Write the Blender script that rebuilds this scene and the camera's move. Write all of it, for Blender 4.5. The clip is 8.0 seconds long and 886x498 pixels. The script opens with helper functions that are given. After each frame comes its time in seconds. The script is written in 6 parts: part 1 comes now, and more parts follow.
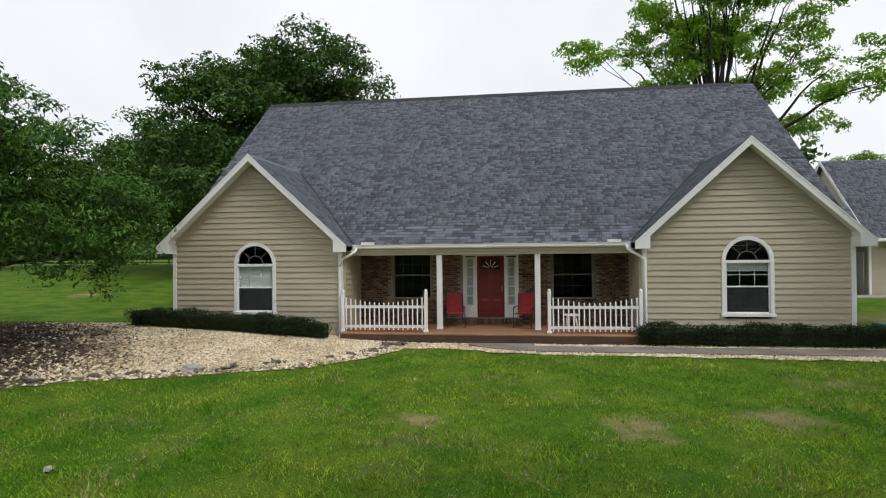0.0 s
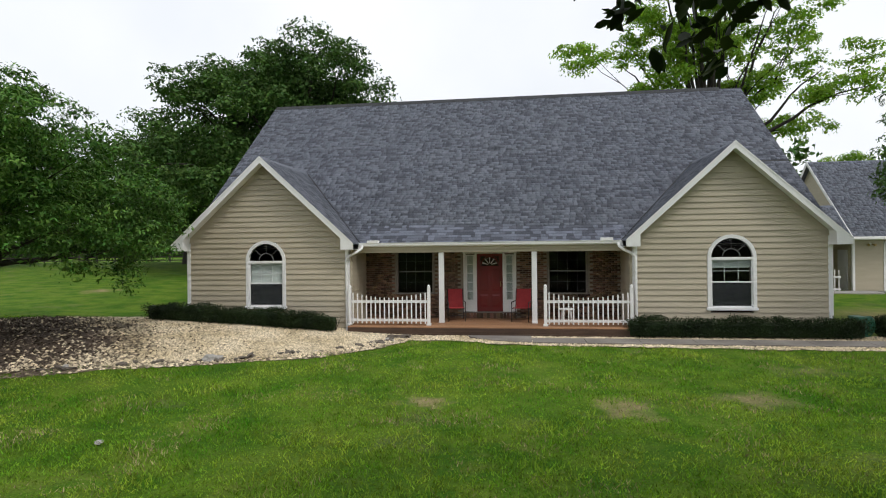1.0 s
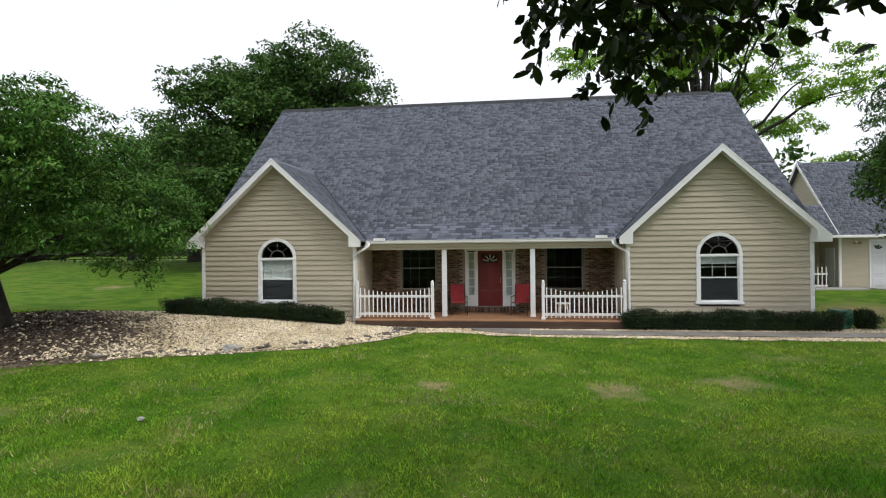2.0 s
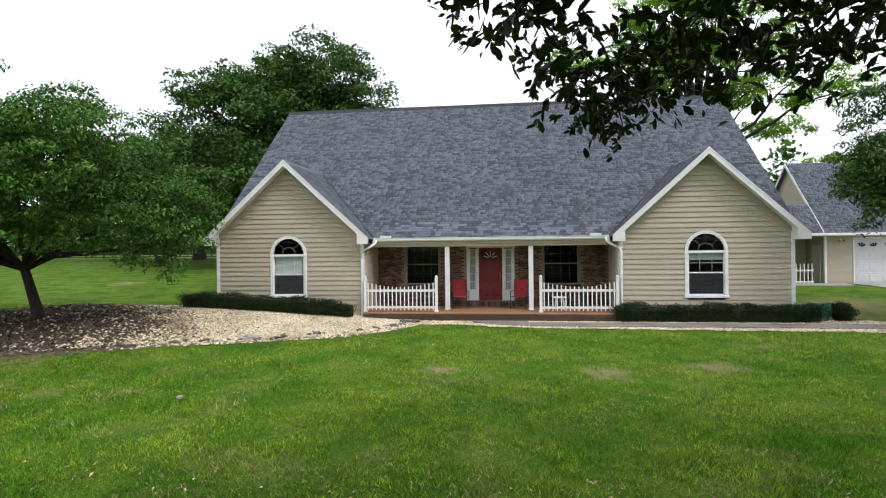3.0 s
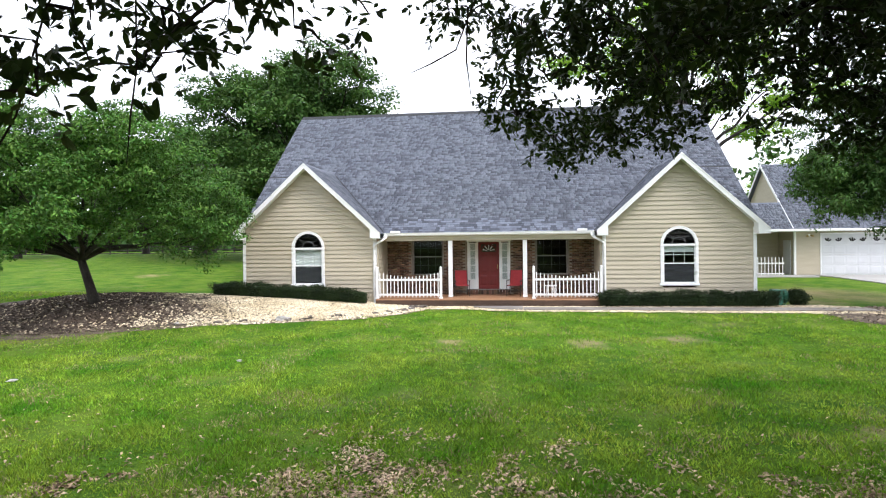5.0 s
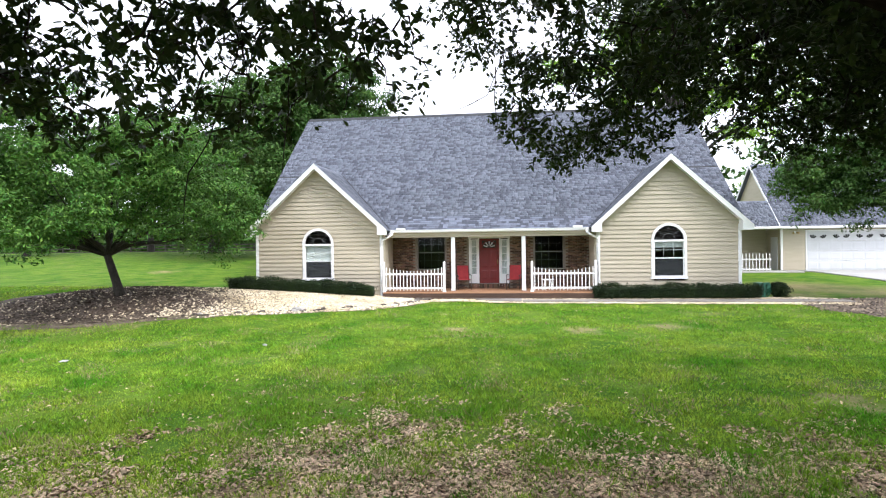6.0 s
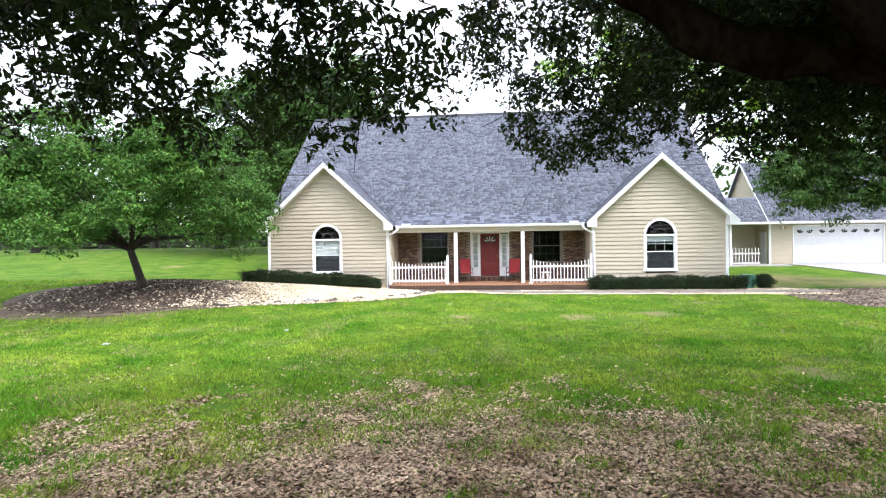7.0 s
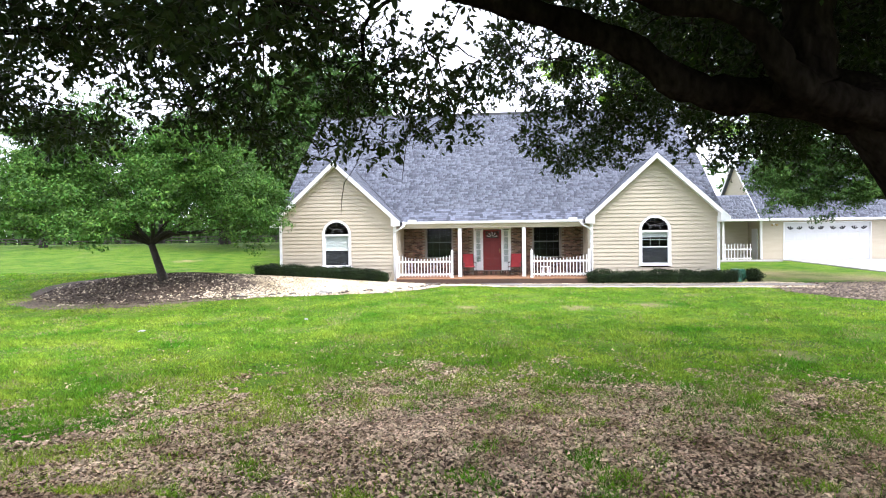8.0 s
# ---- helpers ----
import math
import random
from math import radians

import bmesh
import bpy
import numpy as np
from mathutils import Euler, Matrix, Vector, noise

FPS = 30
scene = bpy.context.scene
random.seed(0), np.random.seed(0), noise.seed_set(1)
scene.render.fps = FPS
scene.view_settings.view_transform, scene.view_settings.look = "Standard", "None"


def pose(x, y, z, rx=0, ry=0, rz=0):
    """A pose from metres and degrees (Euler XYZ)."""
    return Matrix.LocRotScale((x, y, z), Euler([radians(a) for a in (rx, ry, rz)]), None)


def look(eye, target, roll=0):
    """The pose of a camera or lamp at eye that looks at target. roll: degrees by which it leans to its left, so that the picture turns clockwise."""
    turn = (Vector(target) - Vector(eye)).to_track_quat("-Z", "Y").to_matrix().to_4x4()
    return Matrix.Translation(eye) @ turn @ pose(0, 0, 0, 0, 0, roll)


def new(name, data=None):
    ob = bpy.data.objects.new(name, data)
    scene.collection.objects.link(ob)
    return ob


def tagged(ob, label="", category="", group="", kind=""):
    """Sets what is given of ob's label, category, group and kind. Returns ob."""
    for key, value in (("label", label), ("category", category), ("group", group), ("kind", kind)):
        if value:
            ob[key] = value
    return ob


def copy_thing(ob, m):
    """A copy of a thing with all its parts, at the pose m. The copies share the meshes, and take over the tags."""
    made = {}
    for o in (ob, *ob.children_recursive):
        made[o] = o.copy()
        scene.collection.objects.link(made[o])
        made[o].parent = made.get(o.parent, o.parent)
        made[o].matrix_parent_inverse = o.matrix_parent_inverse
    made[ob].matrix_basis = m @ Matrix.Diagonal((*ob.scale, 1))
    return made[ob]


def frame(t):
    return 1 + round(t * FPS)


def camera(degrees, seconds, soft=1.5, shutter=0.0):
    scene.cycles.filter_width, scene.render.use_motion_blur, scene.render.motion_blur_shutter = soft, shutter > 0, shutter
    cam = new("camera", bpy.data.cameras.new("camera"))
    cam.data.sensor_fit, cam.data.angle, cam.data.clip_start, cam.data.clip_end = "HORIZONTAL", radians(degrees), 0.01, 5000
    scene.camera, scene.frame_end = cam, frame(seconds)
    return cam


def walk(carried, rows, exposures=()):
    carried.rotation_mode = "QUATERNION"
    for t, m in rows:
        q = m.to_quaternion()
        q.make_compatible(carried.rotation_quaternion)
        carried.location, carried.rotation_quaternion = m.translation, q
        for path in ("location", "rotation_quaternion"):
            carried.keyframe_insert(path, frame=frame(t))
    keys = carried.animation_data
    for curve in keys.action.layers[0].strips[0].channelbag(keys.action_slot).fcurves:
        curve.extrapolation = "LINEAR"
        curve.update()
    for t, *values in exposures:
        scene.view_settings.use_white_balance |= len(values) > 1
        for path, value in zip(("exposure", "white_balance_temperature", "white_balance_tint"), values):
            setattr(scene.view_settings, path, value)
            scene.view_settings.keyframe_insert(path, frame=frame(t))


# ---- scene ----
cam = camera(74.5, 8.0, soft=1.1)
PATH = [
    (0, (1.168, -19.604, 2.637), (0.888, -17.624, 2.649), -0.6),
    (0.5, (1.153, -20.108, 2.631), (0.88, -18.127, 2.64), -0.6),
    (1, (1.143, -20.617, 2.624), (0.874, -18.635, 2.629), -0.6),
    (1.5, (1.139, -21.109, 2.594), (0.872, -19.127, 2.597), -0.6),
    (3, (1.046, -22.792, 2.504), (0.793, -20.808, 2.501), -0.6),
    (3.5, (1.027, -23.414, 2.473), (0.777, -21.43, 2.466), -0.6),
    (4, (1.01, -24.043, 2.45), (0.765, -22.058, 2.441), -0.6),
    (4.5, (1.023, -24.71, 2.412), (0.783, -22.725, 2.401), -0.6),
    (6, (0.876, -26.775, 2.237), (0.653, -24.787, 2.222), -0.7),
    (6.5, (0.823, -27.448, 2.177), (0.604, -25.46, 2.157), -0.7),
    (7, (0.743, -28.123, 2.129), (0.53, -26.134, 2.104), -0.8),
    (7.5, (0.636, -28.758, 2.112), (0.429, -26.769, 2.08), -0.7),
    (8, (0.51, -29.361, 2.113), (0.307, -27.372, 2.074), -0.7),
]
EXPOSURES = [(0, -0.12, 6500, 10), (1.5, 0.02, 6400, 10), (3.5, 0.49, 6200, 12), (4.5, 0.86, 6150, 13), (6.5, 1.36, 6000, 15), (8, 1.60, 5950, 18)]
walk(cam, [(t, look(eye, target, roll)) for t, eye, target, roll in PATH], EXPOSURES)

# ---- world and light: bright overcast sky, soft sun high behind the viewer's right ----
SUN_EL, SUN_AZ = radians(52), radians(128)
world = bpy.data.worlds.new("overcast_sky")
scene.world = world
world.use_nodes = True
wn, wl = world.node_tree.nodes, world.node_tree.links
wn.clear()
sky = wn.new("ShaderNodeTexSky")
sky.sky_type = "NISHITA"
sky.sun_disc = False
sky.sun_elevation, sky.sun_rotation = SUN_EL, SUN_AZ
sky.air_density, sky.dust_density = 1.0, 4.0
coord = wn.new("ShaderNodeTexCoord")
cloud = wn.new("ShaderNodeTexNoise")
cloud.inputs["Scale"].default_value = 2.2
cloud.inputs["Detail"].default_value = 5
wl.new(coord.outputs["Generated"], cloud.inputs["Vector"])
ramp = wn.new("ShaderNodeValToRGB")
ramp.color_ramp.elements[0].position, ramp.color_ramp.elements[1].position = 0.3, 0.7
ramp.color_ramp.elements[0].color = (9.3, 9.6, 10.0, 1)
ramp.color_ramp.elements[1].color = (11.2, 11.3, 11.4, 1)
wl.new(cloud.outputs["Fac"], ramp.inputs["Fac"])
veil = wn.new("ShaderNodeMixRGB")
veil.inputs["Fac"].default_value = 0.85
wl.new(sky.outputs["Color"], veil.inputs["Color1"])
wl.new(ramp.outputs["Color"], veil.inputs["Color2"])
back = wn.new("ShaderNodeBackground")
back.inputs["Strength"].default_value = 0.11
wl.new(veil.outputs["Color"], back.inputs["Color"])
wout = wn.new("ShaderNodeOutputWorld")
wl.new(back.outputs["Background"], wout.inputs["Surface"])

sun_data = bpy.data.lights.new("sun", "SUN")
sun_data.energy, sun_data.angle, sun_data.color = 1.4, radians(14), (1.0, 0.96, 0.9)
sun = new("sun", sun_data)
sd = Vector((math.sin(SUN_AZ) * math.cos(SUN_EL), math.cos(SUN_AZ) * math.cos(SUN_EL), math.sin(SUN_EL)))
sun.matrix_world = look(sd * 60, (0, 0, 0))


# ---- materials ----
def surface(name, c1, c2, scale=3.0, rough=0.7, bump=0.0, fine=60.0, fine_amount=0.25, metallic=0.0,
            vary="", vary_amount=0.3, stretch=(1, 1, 1), leaf=0.0, spec=0.5, hue=0.0, steep=0.0):
    """Two colours mixed by broad noise, darkened and lightened by fine grain, varied piece by piece."""
    m = bpy.data.materials.new(name)
    m.use_nodes = True
    n, l = m.node_tree.nodes, m.node_tree.links
    b = n["Principled BSDF"]
    geo = n.new("ShaderNodeNewGeometry")
    mp = n.new("ShaderNodeMapping")
    mp.inputs["Scale"].default_value = stretch
    l.new(geo.outputs["Position"], mp.inputs["Vector"])
    broad = n.new("ShaderNodeTexNoise")
    broad.inputs["Scale"].default_value, broad.inputs["Detail"].default_value = scale, 4
    grain = n.new("ShaderNodeTexNoise")
    grain.inputs["Scale"].default_value, grain.inputs["Detail"].default_value = fine, 3
    l.new(mp.outputs["Vector"], broad.inputs["Vector"])
    l.new(mp.outputs["Vector"], grain.inputs["Vector"])
    rr = n.new("ShaderNodeMapRange")
    rr.inputs["From Min"].default_value, rr.inputs["From Max"].default_value = 0.32, 0.68
    l.new(broad.outputs["Fac"], rr.inputs["Value"])
    mix = n.new("ShaderNodeMixRGB")
    mix.inputs["Color1"].default_value, mix.inputs["Color2"].default_value = (*c1, 1), (*c2, 1)
    l.new(rr.outputs["Result"], mix.inputs["Fac"])
    hsv = n.new("ShaderNodeHueSaturation")
    l.new(mix.outputs["Color"], hsv.inputs["Color"])
    gr = n.new("ShaderNodeMapRange")
    gr.inputs["From Min"].default_value, gr.inputs["From Max"].default_value = 0.3, 0.7
    gr.inputs["To Min"].default_value, gr.inputs["To Max"].default_value = 1 - fine_amount, 1 + fine_amount
    l.new(grain.outputs["Fac"], gr.inputs["Value"])
    value = gr.outputs["Result"]
    if vary:
        if vary == "object":
            src = n.new("ShaderNodeObjectInfo").outputs["Random"]
        else:
            src = geo.outputs["Random Per Island"]
        vr = n.new("ShaderNodeMapRange")
        vr.inputs["From Min"].default_value, vr.inputs["From Max"].default_value = steep, 1 - steep
        vr.inputs["To Min"].default_value, vr.inputs["To Max"].default_value = 1 - vary_amount, 1 + vary_amount
        l.new(src, vr.inputs["Value"])
        mul = n.new("ShaderNodeMath")
        mul.operation = "MULTIPLY"
        l.new(vr.outputs["Result"], mul.inputs[0])
        l.new(value, mul.inputs[1])
        value = mul.outputs["Value"]
        if hue:
            wn1 = n.new("ShaderNodeTexWhiteNoise")
            wn1.noise_dimensions = "1D"
            l.new(src, wn1.inputs["W"])
            hr = n.new("ShaderNodeMapRange")
            hr.inputs["To Min"].default_value, hr.inputs["To Max"].default_value = 0.5 - hue, 0.5 + hue
            l.new(wn1.outputs["Value"], hr.inputs["Value"])
            l.new(hr.outputs["Result"], hsv.inputs["Hue"])
    l.new(value, hsv.inputs["Value"])
    l.new(hsv.outputs["Color"], b.inputs["Base Color"])
    b.inputs["Roughness"].default_value, b.inputs["Metallic"].default_value = rough, metallic
    b.inputs["Specular IOR Level"].default_value = spec
    if bump:
        bp = n.new("ShaderNodeBump")
        bp.inputs["Strength"].default_value, bp.inputs["Distance"].default_value = bump, 0.02
        l.new(grain.outputs["Fac"], bp.inputs["Height"])
        l.new(bp.outputs["Normal"], b.inputs["Normal"])
    if leaf:
        tr = n.new("ShaderNodeBsdfTranslucent")
        gain = n.new("ShaderNodeMixRGB")
        gain.blend_type = "MULTIPLY"
        gain.inputs["Fac"].default_value = 1
        gain.inputs["Color2"].default_value = (1.6, 1.8, 0.7, 1)
        l.new(hsv.outputs["Color"], gain.inputs["Color1"])
        l.new(gain.outputs["Color"], tr.inputs["Color"])
        ms = n.new("ShaderNodeMixShader")
        ms.inputs["Fac"].default_value = leaf
        l.new(b.outputs["BSDF"], ms.inputs[1])
        l.new(tr.outputs["BSDF"], ms.inputs[2])
        l.new(ms.outputs["Shader"], n["Material Output"].inputs["Surface"])
    return m


M_SIDING = surface("tan_lap_siding", (0.405, 0.357, 0.268), (0.445, 0.392, 0.298), 1.2, 0.55, 0.15, 14, 0.06, vary="object", vary_amount=0.05, stretch=(1, 1, 6))
M_SIDING2 = surface("tan_siding_plain", (0.405, 0.357, 0.268), (0.445, 0.392, 0.298), 1.2, 0.55, 0.15, 14, 0.06, stretch=(1, 1, 6))
M_WHITE = surface("white_paint", (0.72, 0.73, 0.74), (0.80, 0.80, 0.80), 2.0, 0.45, 0.05, 30, 0.05)
M_VINYL = surface("white_vinyl", (0.78, 0.78, 0.77), (0.82, 0.82, 0.82), 3.0, 0.35, 0.0, 30, 0.03)
M_SHINGLE_O = surface("asphalt_shingle_single", (0.088, 0.098, 0.128), (0.112, 0.123, 0.157), 0.9, 0.9, 0.5, 160, 0.3, vary="object", vary_amount=0.45, steep=0.2)
M_SHINGLE = surface("asphalt_shingle", (0.122, 0.135, 0.169), (0.154, 0.168, 0.205), 0.9, 0.9, 0.5, 160, 0.3, vary="island", vary_amount=0.15)
M_SHINGLE_D = surface("asphalt_shingle_dark", (0.074, 0.082, 0.106), (0.098, 0.107, 0.133), 0.9, 0.9, 0.5, 160, 0.3, vary="island", vary_amount=0.22)
M_RIDGE = surface("ridge_cap_shingle", (0.03, 0.032, 0.036), (0.045, 0.047, 0.052), 2, 0.9, 0.4, 120, 0.3)
M_BRICK_O = surface("brown_brick_single", (0.075, 0.040, 0.025), (0.21, 0.125, 0.078), 2.5, 0.85, 0.4, 70, 0.25, vary="object", vary_amount=0.65, hue=0.02)
M_BRICK = surface("brown_brick", (0.075, 0.040, 0.025), (0.21, 0.125, 0.078), 2.5, 0.85, 0.4, 70, 0.25, vary="island", vary_amount=0.65, hue=0.02)
M_MORTAR = surface("mortar", (0.22, 0.19, 0.15), (0.28, 0.24, 0.19), 3, 0.95, 0.3, 60, 0.15)
M_DECK = surface("stained_deck_wood", (0.24, 0.12, 0.058), (0.33, 0.175, 0.088), 1.5, 0.6, 0.25, 25, 0.2, vary="object", vary_amount=0.18, stretch=(1, 6, 6))
M_SKIRT = surface("dark_stained_wood", (0.048, 0.026, 0.015), (0.075, 0.042, 0.026), 1.5, 0.65, 0.25, 25, 0.2, stretch=(1, 6, 6))
M_DOOR = surface("red_door_paint", (0.13, 0.004, 0.005), (0.155, 0.005, 0.006), 2, 0.4, 0.05, 40, 0.06)
M_RED = surface("red_sling_fabric", (0.26, 0.018, 0.024), (0.32, 0.028, 0.03), 6, 0.8, 0.2, 300, 0.12)
M_BLACK = surface("black_metal", (0.012, 0.012, 0.013), (0.02, 0.02, 0.02), 6, 0.45, 0, 60, 0.1)
M_CEIL = surface("porch_ceiling_paint", (0.40, 0.37, 0.31), (0.45, 0.42, 0.35), 2, 0.6, 0, 30, 0.05)
M_GDOOR = surface("garage_door_paint", (0.55, 0.56, 0.58), (0.6, 0.61, 0.63), 2, 0.5, 0, 30, 0.03)
M_BLIND = surface("pale_blinds", (0.62, 0.66, 0.64), (0.7, 0.73, 0.71), 2, 0.6, 0, 30, 0.03)
# dark wall tone: the dimness of the rooms is put into the colour
M_DARKROOM = surface("unlit_tone_wall", (0.06, 0.05, 0.042), (0.08, 0.07, 0.058), 2, 0.8, 0, 30, 0.05)
M_CONCRETE = surface("weathered_concrete", (0.15, 0.135, 0.12), (0.24, 0.22, 0.20), 0.9, 0.9, 0.3, 45, 0.16)
M_DRIVE = surface("pale_concrete", (0.30, 0.29, 0.275), (0.37, 0.36, 0.345), 0.7, 0.9, 0.2, 45, 0.1)
M_GRAVEL = surface("cream_gravel", (0.42, 0.34, 0.21), (0.62, 0.53, 0.38), 0.8, 0.9, 0.2, 60, 0.15, vary="island", vary_amount=0.55)
M_GRAVELBED = surface("gravel_bed_soil", (0.10, 0.075, 0.05), (0.24, 0.19, 0.12), 5.0, 0.95, 0.8, 40, 0.45)
M_MULCH = surface("brown_mulch", (0.042, 0.029, 0.020), (0.092, 0.064, 0.044), 3.0, 0.95, 0.8, 35, 0.45)
M_SOIL = surface("bare_soil", (0.085, 0.062, 0.042), (0.19, 0.15, 0.105), 2.5, 0.95, 0.7, 40, 0.4)
M_ROCK = surface("grey_edging_rock", (0.055, 0.044, 0.035), (0.17, 0.145, 0.12), 5, 0.9, 0.6, 25, 0.3)
M_TAUPE = surface("taupe_window_frame", (0.16, 0.14, 0.125), (0.2, 0.175, 0.155), 3, 0.5, 0, 30, 0.05)
M_RUBBLE = surface("dull_rubble", (0.09, 0.068, 0.048), (0.24, 0.19, 0.135), 2.0, 0.9, 0.4, 40, 0.25, vary="island", vary_amount=0.5)
M_PALEROCK = surface("pale_flat_rock", (0.30, 0.29, 0.27), (0.42, 0.40, 0.37), 5, 0.9, 0.4, 25, 0.15)
M_BARK = surface("grey_bark", (0.018, 0.014, 0.012), (0.04, 0.033, 0.027), 6, 0.95, 1.0, 28, 0.4, stretch=(1, 1, 0.3))
# bark far under its own tone: the crown's deep shade is in this colour
M_OAKBARK_SHADED = surface("shade_toned_oak_bark", (0.007, 0.0055, 0.005), (0.018, 0.0145, 0.012), 5, 0.95, 1.0, 22, 0.45, stretch=(1, 1, 0.4), spec=0.0)
M_TWIG = surface("dark_twig", (0.02, 0.016, 0.013), (0.035, 0.029, 0.024), 6, 0.95, 0.3, 40, 0.3, spec=0.1)
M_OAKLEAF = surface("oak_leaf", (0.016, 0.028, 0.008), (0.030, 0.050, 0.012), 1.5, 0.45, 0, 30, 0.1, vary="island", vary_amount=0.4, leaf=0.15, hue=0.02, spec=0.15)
M_LEAF_A = surface("mid_green_leaf", (0.033, 0.088, 0.013), (0.088, 0.186, 0.030), 0.9, 0.6, 0, 10, 0.15, vary="island", vary_amount=0.55, leaf=0.05, hue=0.02, spec=0.15)
M_LEAF_B = surface("deep_green_leaf", (0.033, 0.074, 0.015), (0.064, 0.130, 0.026), 0.4, 0.6, 0, 6, 0.15, vary="island", vary_amount=0.45, leaf=0.07, hue=0.02, spec=0.15)
M_LEAF_C = surface("yellow_green_leaf", (0.12, 0.22, 0.025), (0.20, 0.31, 0.05), 0.4, 0.6, 0, 6, 0.15, vary="island", vary_amount=0.4, leaf=0.45, hue=0.02, spec=0.15)
M_HEDGE = surface("hedge_leaf", (0.012, 0.023, 0.009), (0.026, 0.044, 0.015), 2.0, 0.45, 0, 20, 0.15, vary="island", vary_amount=0.5, leaf=0.15, hue=0.02, spec=0.15)
M_DRYGRASS = surface("dry_grass_blade", (0.26, 0.22, 0.10), (0.42, 0.36, 0.2), 2, 0.9, 0, 5, 0.2, vary="island", vary_amount=0.5, spec=0.1)
M_GRASSB = surface("grass_blade", (0.072, 0.205, 0.010), (0.265, 0.345, 0.045), 0.7, 0.8, 0, 5, 0.3, vary="island", vary_amount=0.55, leaf=0.25, hue=0.018, spec=0.15)
M_LITTER = surface("dry_fallen_leaf", (0.31, 0.215, 0.135), (0.64, 0.49, 0.34), 1.6, 0.85, 0, 30, 0.2, vary="island", vary_amount=0.6, hue=0.015, spec=0.15)
M_FENCE = surface("dark_stained_fence", (0.018, 0.014, 0.012), (0.032, 0.026, 0.022), 2, 0.85, 0.3, 20, 0.2)
M_GREENPL = surface("green_plastic", (0.012, 0.10, 0.06), (0.02, 0.14, 0.085), 4, 0.4, 0, 30, 0.05)
M_DOORGREY = surface("pale_grey_door", (0.55, 0.56, 0.6), (0.6, 0.61, 0.65), 2, 0.5, 0, 30, 0.04)
M_BRASS = surface("aged_brass", (0.35, 0.25, 0.1), (0.45, 0.33, 0.15), 8, 0.35, 0, 60, 0.1, metallic=1.0)
M_MUNTIN = surface("dark_grey_muntin", (0.13, 0.13, 0.135), (0.16, 0.16, 0.16), 4, 0.5, 0, 30, 0.05)

M_GLASS = bpy.data.materials.new("window_glass")
M_GLASS.use_nodes = True
_b = M_GLASS.node_tree.nodes["Principled BSDF"]
_b.inputs["Transmission Weight"].default_value = 1.0
_b.inputs["Roughness"].default_value = 0.02
_b.inputs["IOR"].default_value = 1.17
_b.inputs["Base Color"].default_value = (0.78, 0.82, 0.82, 1)


